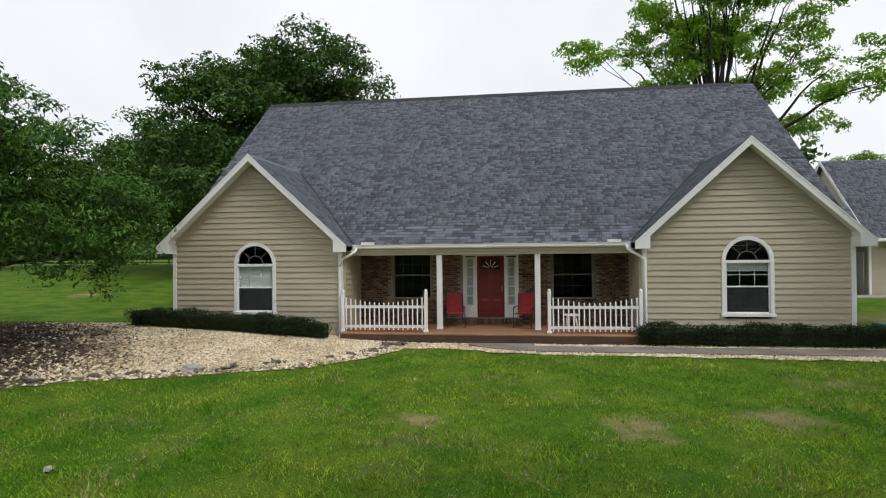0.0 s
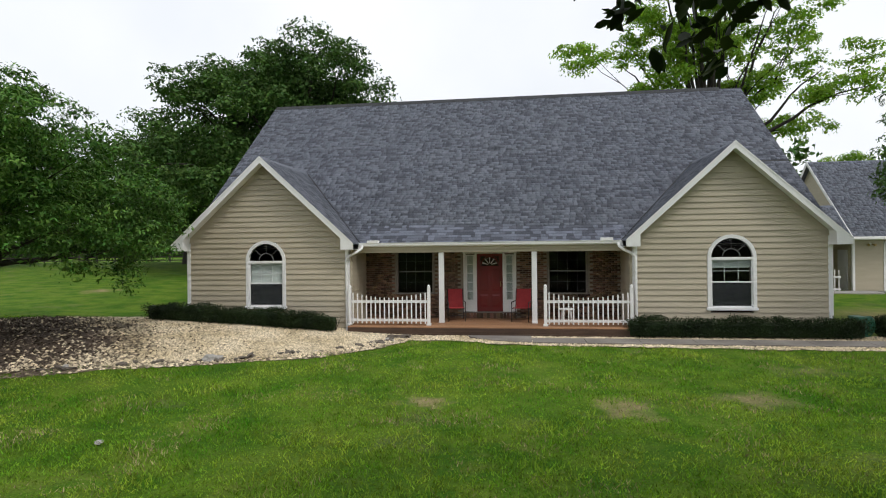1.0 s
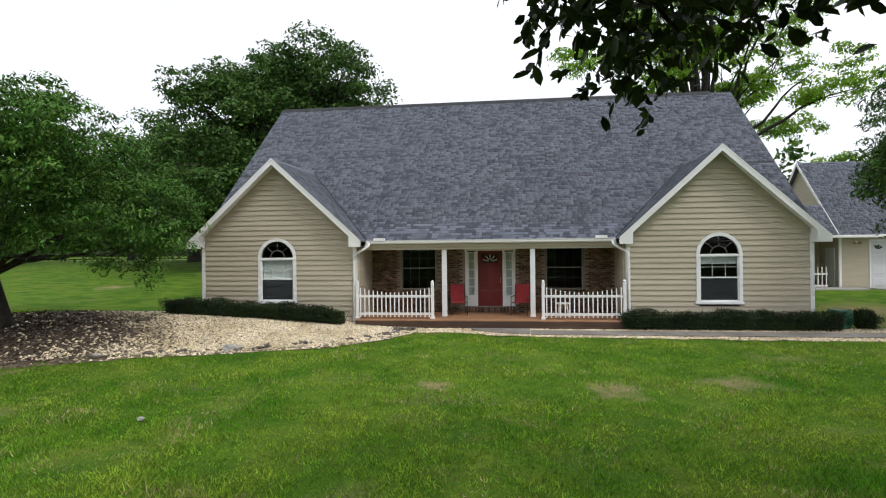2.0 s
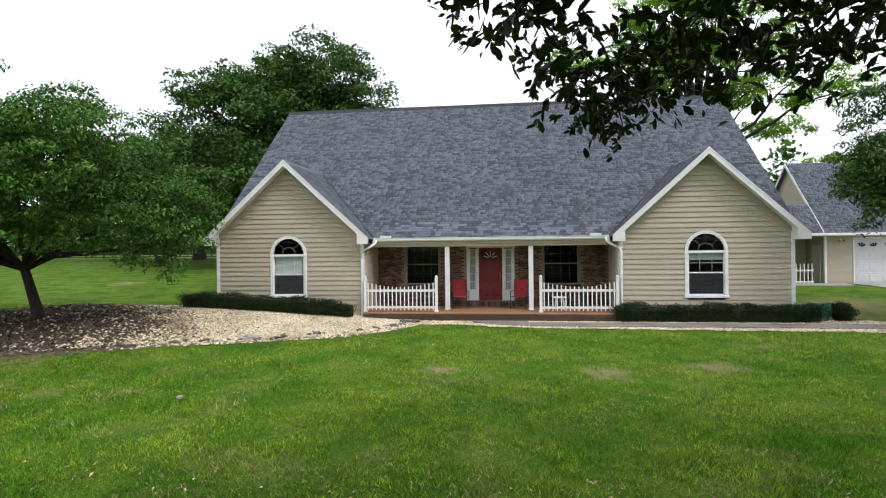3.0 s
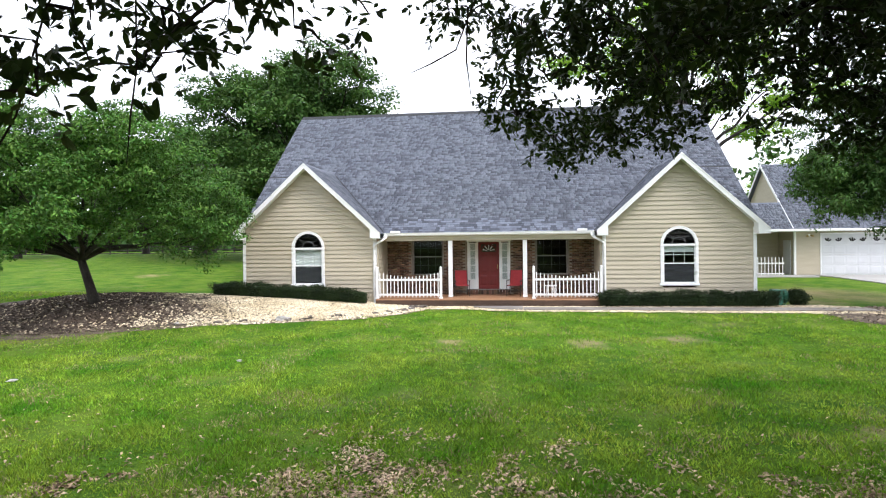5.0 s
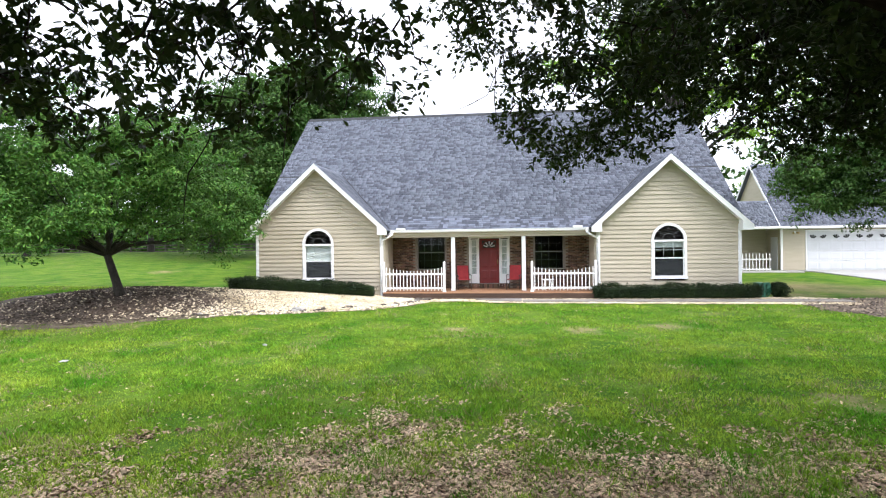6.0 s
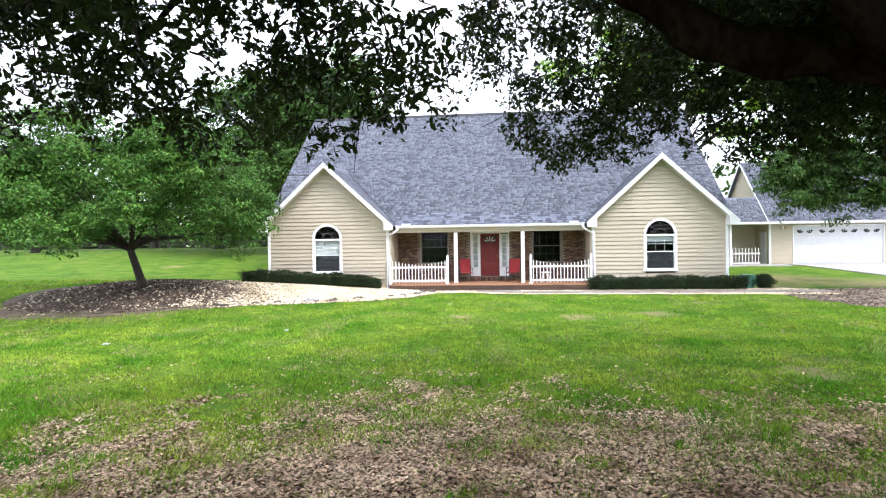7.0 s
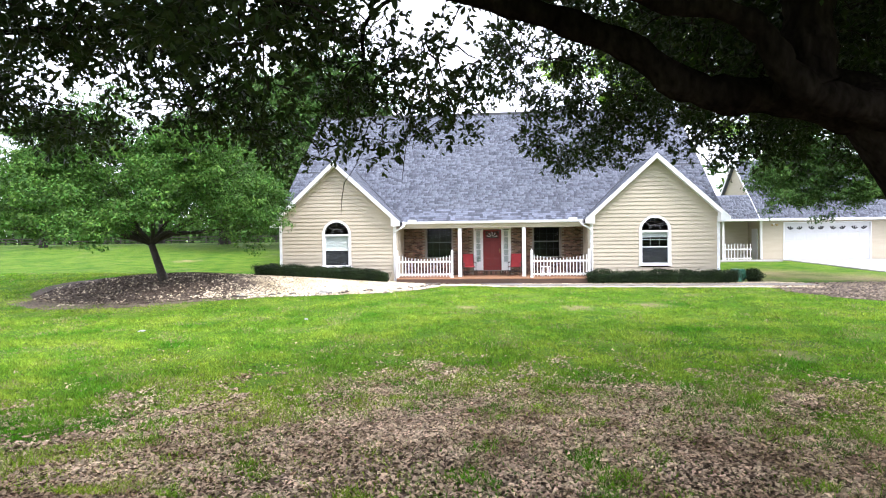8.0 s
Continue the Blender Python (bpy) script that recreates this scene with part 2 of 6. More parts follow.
def lawn_material():
    """Mown grass with worn and dry patches, and a belt of bare leaf-strewn earth under the oak."""
    m = bpy.data.materials.new("lawn")
    m.use_nodes = True
    n, l = m.node_tree.nodes, m.node_tree.links
    b = n["Principled BSDF"]
    b.inputs["Roughness"].default_value = 0.9
    b.inputs["Specular IOR Level"].default_value = 0.08
    geo = n.new("ShaderNodeNewGeometry")

    def nz(scale, detail=4):
        t = n.new("ShaderNodeTexNoise")
        t.inputs["Scale"].default_value, t.inputs["Detail"].default_value = scale, detail
        l.new(geo.outputs["Position"], t.inputs["Vector"])
        return t.outputs["Fac"]

    def rng(src, a, c, lo=0.0, hi=1.0):
        r = n.new("ShaderNodeMapRange")
        r.inputs["From Min"].default_value, r.inputs["From Max"].default_value = a, c
        r.inputs["To Min"].default_value, r.inputs["To Max"].default_value = lo, hi
        l.new(src, r.inputs["Value"])
        return r.outputs["Result"]

    def mixc(f, a, c):
        x = n.new("ShaderNodeMixRGB")
        l.new(f, x.inputs["Fac"])
        for k, v in (("Color1", a), ("Color2", c)):
            if isinstance(v, tuple):
                x.inputs[k].default_value = (*v, 1)
            else:
                l.new(v, x.inputs[k])
        return x.outputs["Color"]

    def calc(op, a, c):
        x = n.new("ShaderNodeMath")
        x.operation = op
        for i, v in enumerate((a, c)):
            if isinstance(v, (int, float)):
                x.inputs[i].default_value = v
            else:
                l.new(v, x.inputs[i])
        return x.outputs["Value"]

    grass = mixc(rng(nz(1.3), 0.35, 0.65), (0.045, 0.118, 0.007), (0.112, 0.182, 0.018))
    grass = mixc(rng(nz(1.7), 0.52, 0.75, 0, 0.5), grass, (0.15, 0.17, 0.035))
    dry = rng(nz(0.55, 5), 0.62, 0.76, 0, 0.5)
    grass = mixc(dry, grass, (0.25, 0.2, 0.12))
    sep = n.new("ShaderNodeSeparateXYZ")
    l.new(geo.outputs["Position"], sep.inputs["Vector"])
    ragged = calc("MULTIPLY", calc("SUBTRACT", nz(2.2, 6), 0.5), 2.2)
    for sx, sy, sr in ((5.6, -8.9, 0.8), (3.0, -9.8, 0.75), (6.5, -16.6, 0.7), (-0.7, -9.6, 0.45), (7.6, -6.6, 0.6), (-19.0, 4.9, 1.1), (14.5, 2.5, 3.0), (17.5, 0.0, 3.2), (13.0, -0.5, 1.6), (-13.0, -10.4, 1.5), (-15.2, -9.9, 1.6), (-17.5, -9.0, 1.6), (-11.2, -9.6, 1.0)):
        ux, uy = calc("SUBTRACT", sep.outputs["X"], sx), calc("SUBTRACT", sep.outputs["Y"], sy)
        q = calc("SQRT", calc("ADD", calc("MULTIPLY", ux, ux), calc("MULTIPLY", uy, uy)), 0)
        grass = mixc(rng(calc("ADD", q, ragged), 0.0, sr, 0.8, 0), grass, (0.29, 0.225, 0.125))
    lush = rng(nz(0.42, 5), 0.5, 0.66, 0, 0.5)
    grass = mixc(lush, grass, (0.030, 0.090, 0.006))
    earth = mixc(rng(nz(2.5), 0.35, 0.65), (0.075, 0.05, 0.034), (0.16, 0.112, 0.075))
    dx = calc("SUBTRACT", sep.outputs["X"], 1.2)
    dy = calc("SUBTRACT", sep.outputs["Y"], -29.5)
    r = calc("SQRT", calc("ADD", calc("MULTIPLY", dx, dx), calc("MULTIPLY", dy, dy)), 0)
    edge = calc("ADD", r, calc("MULTIPLY", calc("SUBTRACT", nz(0.9, 6), 0.5), 5.0))
    col = mixc(rng(edge, 8.6, 10.4, 1, 0), grass, earth)
    hs = n.new("ShaderNodeHueSaturation")
    l.new(col, hs.inputs["Color"])
    l.new(rng(nz(28), 0.3, 0.7, 0.65, 1.35), hs.inputs["Value"])
    l.new(hs.outputs["Color"], b.inputs["Base Color"])
    bp = n.new("ShaderNodeBump")
    bp.inputs["Strength"].default_value, bp.inputs["Distance"].default_value = 0.8, 0.05
    l.new(nz(22), bp.inputs["Height"])
    l.new(bp.outputs["Normal"], b.inputs["Normal"])
    return m


M_LAWN = lawn_material()


# ---- building helpers ----
def thing(name, base, label, category, group="", kind=""):
    ob = new(name)
    ob.location = base
    ob.empty_display_size = 0.2
    return tagged(ob, label, category, group, kind)


def origin_of(ob):
    v = Vector((0, 0, 0))
    while ob:
        v += ob.location
        ob = ob.parent
    return v


def mesh_of(name, bm, material, shift=None):
    if shift is not None:
        bmesh.ops.translate(bm, verts=bm.verts, vec=-shift)
    me = bpy.data.meshes.new(name)
    bm.to_mesh(me)
    bm.free()
    me.materials.append(material)
    return me


def part(name, bm, material, parent=None, label="", kind=""):
    """A bmesh in world places as one mesh object under a thing or a part."""
    me = mesh_of(name, bm, material, origin_of(parent))
    ob = new(name, me)
    ob.parent = parent
    return tagged(ob, label, "", "", kind)


def raw_part(name, verts, faces, material, parent=None, label="", kind="", smooth=False):
    """The same from numpy arrays of corners and of faces of one size."""
    o = np.array(origin_of(parent))
    me = bpy.data.meshes.new(name)
    verts = np.asarray(verts, dtype=np.float32) - o.astype(np.float32)
    faces = np.asarray(faces, dtype=np.int32)
    k = faces.shape[1]
    me.vertices.add(len(verts))
    me.vertices.foreach_set("co", verts.ravel())
    me.loops.add(faces.size)
    me.loops.foreach_set("vertex_index", faces.ravel())
    me.polygons.add(len(faces))
    me.polygons.foreach_set("loop_start", np.arange(0, faces.size, k, dtype=np.int32))
    me.polygons.foreach_set("loop_total", np.full(len(faces), k, dtype=np.int32))
    if smooth:
        me.polygons.foreach_set("use_smooth", np.ones(len(faces), dtype=bool))
    me.update(calc_edges=True)
    me.validate()
    me.materials.append(material)
    ob = new(name, me)
    ob.parent = parent
    return tagged(ob, label, "", "", kind)


def hull8(bm, p):
    """A six-sided block from eight corners: four below, four above, each ring in the same turn."""
    v = [bm.verts.new(q) for q in p]
    for f in ((3, 2, 1, 0), (4, 5, 6, 7), (0, 1, 5, 4), (1, 2, 6, 5), (2, 3, 7, 6), (3, 0, 4, 7)):
        bm.faces.new([v[i] for i in f])
    return v


def box(bm, x0, x1, y0, y1, z0, z1):
    return hull8(bm, [(x0, y0, z0), (x1, y0, z0), (x1, y1, z0), (x0, y1, z0), (x0, y0, z1), (x1, y0, z1), (x1, y1, z1), (x0, y1, z1)])


def soft_box(x0, x1, y0, y1, z0, z1, r=0.008, seg=1):
    bm = bmesh.new()
    box(bm, x0, x1, y0, y1, z0, z1)
    bmesh.ops.bevel(bm, geom=bm.edges[:], offset=r, segments=seg, affect="EDGES", profile=0.6)
    return bm


def tube(bm, pts, radii, sides=8, cap=True):
    """A round limb along the points, with a radius at each."""
    pts, radii = [Vector(p) for p in pts], [float(q) for q in radii]
    rings = []
    up = Vector((0.13, 0.31, 0.94))
    for i, p in enumerate(pts):
        d = (pts[min(i + 1, len(pts) - 1)] - pts[max(i - 1, 0)]).normalized()
        a = d.cross(up)
        if a.length < 0.05:
            a = d.cross(Vector((1, 0, 0)))
        a.normalize()
        c = d.cross(a)
        rings.append([bm.verts.new(p + radii[i] * (math.cos(2 * math.pi * k / sides) * a + math.sin(2 * math.pi * k / sides) * c)) for k in range(sides)])
    for r0, r1 in zip(rings, rings[1:]):
        for k in range(sides):
            f = bm.faces.new((r0[k], r0[(k + 1) % sides], r1[(k + 1) % sides], r1[k]))
            f.smooth = True
    if cap:
        bm.faces.new(rings[0][::-1])
        bm.faces.new(rings[-1])


def rod(x0, y0, z0, x1, y1, z1, r, sides=8):
    bm = bmesh.new()
    tube(bm, [(x0, y0, z0), (x1, y1, z1)], [r, r], sides)
    return bm


def glass_pane(bm, parent, name="pane"):
    ob = part(name, bm, M_GLASS, parent)
    ob.visible_shadow = False
    return ob


def smooth01(v, a, b):
    t = min(1.0, max(0.0, (v - a) / (b - a)))
    return t * t * (3 - 2 * t)


def ground_z(x, y):
    z = -0.08 - 0.24 * smooth01(-y, 3.5, 12) - 0.10 * smooth01(-y, 12, 20)
    z += 0.045 * min(max(0.0, y), 27) - 0.45 * smooth01(y, 28, 45)
    z += 0.42 * smooth01(-x, 6, 20) * smooth01(y, -14, 0)
    z += 0.30 * smooth01(-x, 2, 9) * smooth01(y, -12, -3)
    z -= 0.06 * smooth01(x, 3, 9) * smooth01(-y, 2, 9)
    d2 = ((x + 12.6) / 3.6) ** 2 + ((y + 6.3) / 2.6) ** 2
    z += 0.42 * math.exp(-d2)
    return z


# ---- ground: one sheet out to the horizon ----
def spread(lo, hi, step, far):
    inner = list(np.arange(lo, hi + 1e-6, step))
    out, s = [], step
    a = hi
    while a < far:
        s *= 1.35
        a += s
        out.append(a)
    low, s, a = [], step, lo
    while a > -far:
        s *= 1.35
        a -= s
        low.append(a)
    return np.array(low[::-1] + inner + out)


gx, gy = spread(-26, 26, 0.4, 900), spread(-36, 20, 0.4, 900)
gv = np.array([(x, y, ground_z(x, y) + 0.012 * math.sin(x * 1.7 + y * 0.6) * math.cos(y * 1.3)) for y in gy for x in gx])
nx = len(gx)
gi = np.arange(len(gy) - 1)[:, None] * nx + np.arange(nx - 1)[None, :]
gf = np.stack([gi, gi + 1, gi + nx + 1, gi + nx], axis=-1).reshape(-1, 4)
ground = raw_part("ground", gv, gf, M_LAWN, kind="structure", smooth=True)
tagged(ground, "green mown lawn with dry patches and bare earth under the oak", "ground")


def inside(poly, x, y):
    c = False
    for (x0, y0), (x1, y1) in zip(poly, poly[1:] + poly[:1]):
        if (y0 > y) != (y1 > y) and x < (x1 - x0) * (y - y0) / (y1 - y0) + x0:
            c = not c
    return c


def sheet(name, poly, lift, material, label, step=0.14):
    """A bed laid over the ground inside a closed outline."""
    xs, ys = [p[0] for p in poly], [p[1] for p in poly]
    nx_, ny_ = int((max(xs) - min(xs)) / step) + 2, int((max(ys) - min(ys)) / step) + 2
    idx, verts, faces = {}, [], []

    def vid(i, j):
        if (i, j) not in idx:
            x, y = min(xs) + i * step, min(ys) + j * step
            idx[i, j] = len(verts)
            verts.append((x, y, ground_z(x, y) + lift + 0.02 * noise.noise(Vector((x * 2, y * 2, 3)))))
        return idx[i, j]
    for i in range(nx_):
        for j in range(ny_):
            x, y = min(xs) + (i + .5) * step, min(ys) + (j + .5) * step
            k = noise.noise(Vector((x * 1.5, y * 1.5, 0))) * 0.18
            if inside(poly, x + k, y + k):
                faces.append((vid(i, j), vid(i + 1, j), vid(i + 1, j + 1), vid(i, j + 1)))
    used = np.bincount(np.array(faces).ravel())
    verts = [(x, y, z - (lift + 0.03 if used[k] < 4 else 0)) for k, (x, y, z) in enumerate(verts)]
    ob = raw_part(name, verts, faces, material, kind="structure", smooth=True)
    return tagged(ob, label, "garden bed")


BED = [(-2.6, -2.3), (-2.6, -3.6), (-3.1, -4.5), (-4.4, -6.0), (-6.5, -7.2), (-8.4, -8.0), (-10.2, -8.9), (-12.6, -9.9), (-15.0, -10.2),
       (-17.2, -9.2), (-17.6, -7.2), (-16.2, -5.0), (-14.2, -3.4), (-12.3, -2.4), (-10.9, -1.7), (-10.3, -1.8), (-4.6, -1.9), (-4.6, -2.3)]
STRIP = [(-2.8, -2.1), (4.6, -2.1), (4.6, -1.9), (12.5, -1.9), (13.5, -2.6), (13.5, -4.6), (11.0, -4.35), (6.0, -4.2), (2.0, -4.15), (0.2, -3.9), (-1.0, -3.4), (-2.8, -3.5)]
MULCH_R = [(11.6, -3.6), (13.2, -2.6), (16.0, -2.2), (19.5, -2.2), (21.0, -5.5), (20.0, -9.0), (16.0, -9.4), (12.8, -7.6), (11.4, -5.4)]
sheet("gravel_bed", BED, 0.025, M_GRAVELBED, "cream gravel bed mounded round the small tree")
sheet("gravel_strip", STRIP, 0.022, M_GRAVELBED, "cream gravel strip along the porch and walk")
RIM = [(-2.35, -2.7), (-2.25, -3.7), (-2.7, -4.7), (-4.0, -6.3), (-6.3, -7.55), (-8.3, -8.4), (-10.1, -9.3), (-12.6, -10.4), (-15.2, -10.8), (-17.6, -9.9), (-17.0, -9.2), (-15.0, -10.0),
       (-12.6, -9.7), (-10.2, -8.7), (-8.4, -7.8), (-6.5, -7.0), (-4.4, -5.8), (-3.1, -4.3), (-2.7, -3.5), (-2.7, -2.7)]
sheet("soil_rim", RIM, 0.012, M_SOIL, "bare brown soil along the edge of the gravel bed", 0.09)
MULCH_L = [(-13.8 + 4.6 * math.cos(a), -7.3 + 2.7 * math.sin(a)) for a in np.linspace(0, 2 * math.pi, 28)[:-1]]
sheet("mulch_ring", MULCH_L, 0.05, M_MULCH, "dark leaf mulch round the small tree")
sheet("mulch_bed", MULCH_R, 0.035, M_MULCH, "brown leaf mulch bed beside the walk")


# ---- the house ----
FLOOR = 0.22            # deck height
WY = -1.88              # front face of the wings
EAVE_Y, EAVE_Z, SLOPE = -1.5, 2.89, 0.84
RIDGE_Y = 6.55
RIDGE_Z = EAVE_Z + SLOPE * (RIDGE_Y - EAVE_Y)
RAKE_X = 10.72
PEAK_X, PEAK_Z, WSLOPE, WHALF, WROOF_Y = 7.45, 5.8, 0.92, 3.17, -2.3
WIN_HW, WIN_SILL, WIN_SPRING = 0.60, 0.80, 2.31   # clear opening of the arched windows


def main_z(y):
    return EAVE_Z + SLOPE * (y - EAVE_Y)


def wing_z(x):
    return PEAK_Z - WSLOPE * abs(abs(x) - PEAK_X)


house = thing("house", (0, 0, 0), "single-storey tan sided house with grey shingle roof and porch", "house")


def window_half(z):
    """Half width of the arched opening at that height, or None outside it."""
    if z < WIN_SILL or z > WIN_SPRING + WIN_HW:
        return None
    if z <= WIN_SPRING:
        return WIN_HW
    return math.sqrt(max(0, WIN_HW ** 2 - (z - WIN_SPRING) ** 2))


def wing_front(sign):
    """The front wall of one wing: solid courses behind, lap boards before them, both cut round the window."""
    core = bmesh.new()
    pitch, z = 0.178, -0.25
    x_in, x_out = 4.6, 10.25
    while z < PEAK_Z - 0.25:
        top = z + pitch
        reach0, reach1 = (PEAK_Z - 0.1 - z) / WSLOPE, max(0.0, (PEAK_Z - 0.1 - top) / WSLOPE)
        lo0, hi0 = max(x_in, PEAK_X - reach0), min(x_out, PEAK_X + reach0)
        lo1, hi1 = max(x_in, PEAK_X - reach1), min(x_out, PEAK_X + reach1)
        halves = [window_half(z + pitch * k) for k in (0.02, 0.5, 0.98)]
        spans = [(lo0, hi0, lo1, hi1)]
        if any(h is not None for h in halves):
            w = max(h or 0 for h in halves) + 0.015
            spans = [(lo0, PEAK_X - w, lo1, PEAK_X - w), (PEAK_X + w, hi0, PEAK_X + w, hi1)]
        for a, b, c, d in spans:
            a, b = sorted((sign * a, sign * b))
            c, d = sorted((sign * c, sign * d))
            hull8(core, [(a, WY + .012, z), (b, WY + .012, z), (b, WY + .16, z), (a, WY + .16, z),
                         (c, WY + .012, top), (d, WY + .012, top), (d, WY + .16, top), (c, WY + .16, top)])
            bm = bmesh.new()
            # each lap board leans out at its lower edge
            hull8(bm, [(a, WY - 0.03, z), (b, WY - 0.03, z), (b, WY + 0.011, z), (a, WY + 0.011, z),
                       (c, WY + 0.002, top), (d, WY + 0.002, top), (d, WY + 0.011, top), (c, WY + 0.011, top)])
            part("siding_board", bm, M_SIDING, house)
        z = top
    bmesh.ops.remove_doubles(core, verts=core.verts[:], dist=0.0005)
    part("wing_wall", core, M_SIDING2, house)
    # corner boards
    for a, b in ((4.55, 4.68), (10.17, 10.30)):
        a_, b_ = sorted((sign * a, sign * b))
        part("corner_board", soft_box(a_, b_, WY - 0.03, WY + 0.12, -0.2, 2.95), M_WHITE, house, "white corner board")


def slope_board(name, x0, z0, x1, z1, y0, y1, drop, material, label=""):
    """A board whose top edge runs from (x0, z0) to (x1, z1)."""
    bm = bmesh.new()
    hull8(bm, [(x0, y0, z0 - drop), (x1, y0, z1 - drop), (x1, y1, z1 - drop), (x0, y1, z0 - drop),
               (x0, y0, z0), (x1, y0, z1), (x1, y1, z1), (x0, y1, z0)])
    bmesh.ops.recalc_face_normals(bm, faces=bm.faces[:])
    return part(name, bm, material, house, label)


def wing_trim(sign):
    px = sign * PEAK_X
    for side in (-1, 1):
        ex = px + side * WHALF
        ez = PEAK_Z - WSLOPE * WHALF
        slope_board("rake_board", px, PEAK_Z - 0.015, ex, ez - 0.015, WROOF_Y - 0.03, WROOF_Y + 0.01, 0.20, M_WHITE, "white rake board")
        slope_board("drip_edge", px, PEAK_Z + 0.015, ex, ez + 0.015, WROOF_Y - 0.042, WROOF_Y - 0.031, 0.05, M_VINYL)
        slope_board("soffit", px, PEAK_Z - 0.14, ex, ez - 0.14, WROOF_Y + 0.012, WY - 0.02, 0.02, M_WHITE)
        # roof deck of this slope, running back into the main roof
        bm = bmesh.new()
        yb0, yb1 = EAVE_Y + (PEAK_Z - EAVE_Z) / SLOPE, EAVE_Y + (ez - EAVE_Z) / SLOPE
        hull8(bm, [(px, WROOF_Y, PEAK_Z - 0.13), (ex, WROOF_Y, ez - 0.13), (ex, yb1 + 0.3, ez - 0.13), (px, yb0 + 0.3, PEAK_Z - 0.13),
                   (px, WROOF_Y, PEAK_Z - 0.012), (ex, WROOF_Y, ez - 0.012), (ex, yb1, ez - 0.012), (px, yb0, PEAK_Z - 0.012)])
        bmesh.ops.recalc_face_normals(bm, faces=bm.faces[:])
        part("roof_deck", bm, M_RIDGE, house)
        # boxed eave return at the foot of the rake
        bm = bmesh.new()
        o = px + side * (WHALF - 0.42)
        a, b = sorted((o, ex))
        hi_a, hi_b = (ez + 0.42 * WSLOPE - 0.02, ez - 0.02) if side > 0 else (ez - 0.02, ez + 0.42 * WSLOPE - 0.02)
        hull8(bm, [(a, WROOF_Y - 0.028, ez - 0.2), (b, WROOF_Y - 0.028, ez - 0.2), (b, WY + 0.1, ez - 0.2), (a, WY + 0.1, ez - 0.2),
                   (a, WROOF_Y - 0.028, hi_a - 0.1), (b, WROOF_Y - 0.028, hi_b - 0.1), (b, WY + 0.1, hi_b - 0.1), (a, WY + 0.1, hi_a - 0.1)])
        part("eave_return", bm, M_WHITE, house, "white boxed eave return")
        # fascia along the eave of the wing
        part("fascia", soft_box(*sorted((ex - side * 0.03, ex)), WROOF_Y, yb1 + 0.1, ez - 0.2, ez - 0.02), M_WHITE, house)


def arch_ring(cx, r0, r1, zc, y0, y1, a0=0.0, a1=math.pi, n=20):
    bm = bmesh.new()
    rings = []
    for i in range(n + 1):
        a = a0 + (a1 - a0) * i / n
        c, s = math.cos(a), math.sin(a)
        rings.append([bm.verts.new((cx + r * c, y, zc + r * s)) for r, y in ((r0, y0), (r1, y0), (r1, y1), (r0, y1))])
    for p, q in zip(rings, rings[1:]):
        for k in range(4):
            bm.faces.new((p[k], p[(k + 1) % 4], q[(k + 1) % 4], q[k]))
    bm.faces.new(rings[0])
    bm.faces.new(rings[-1][::-1])
    bmesh.ops.recalc_face_normals(bm, faces=bm.faces[:])
    return bm


def half_disc(cx, r, zc, y, n=20):
    bm = bmesh.new()
    bm.faces.new([bm.verts.new((cx + r * math.cos(math.pi * i / n), y, zc + r * math.sin(math.pi * i / n))) for i in range(n + 1)])
    return bm


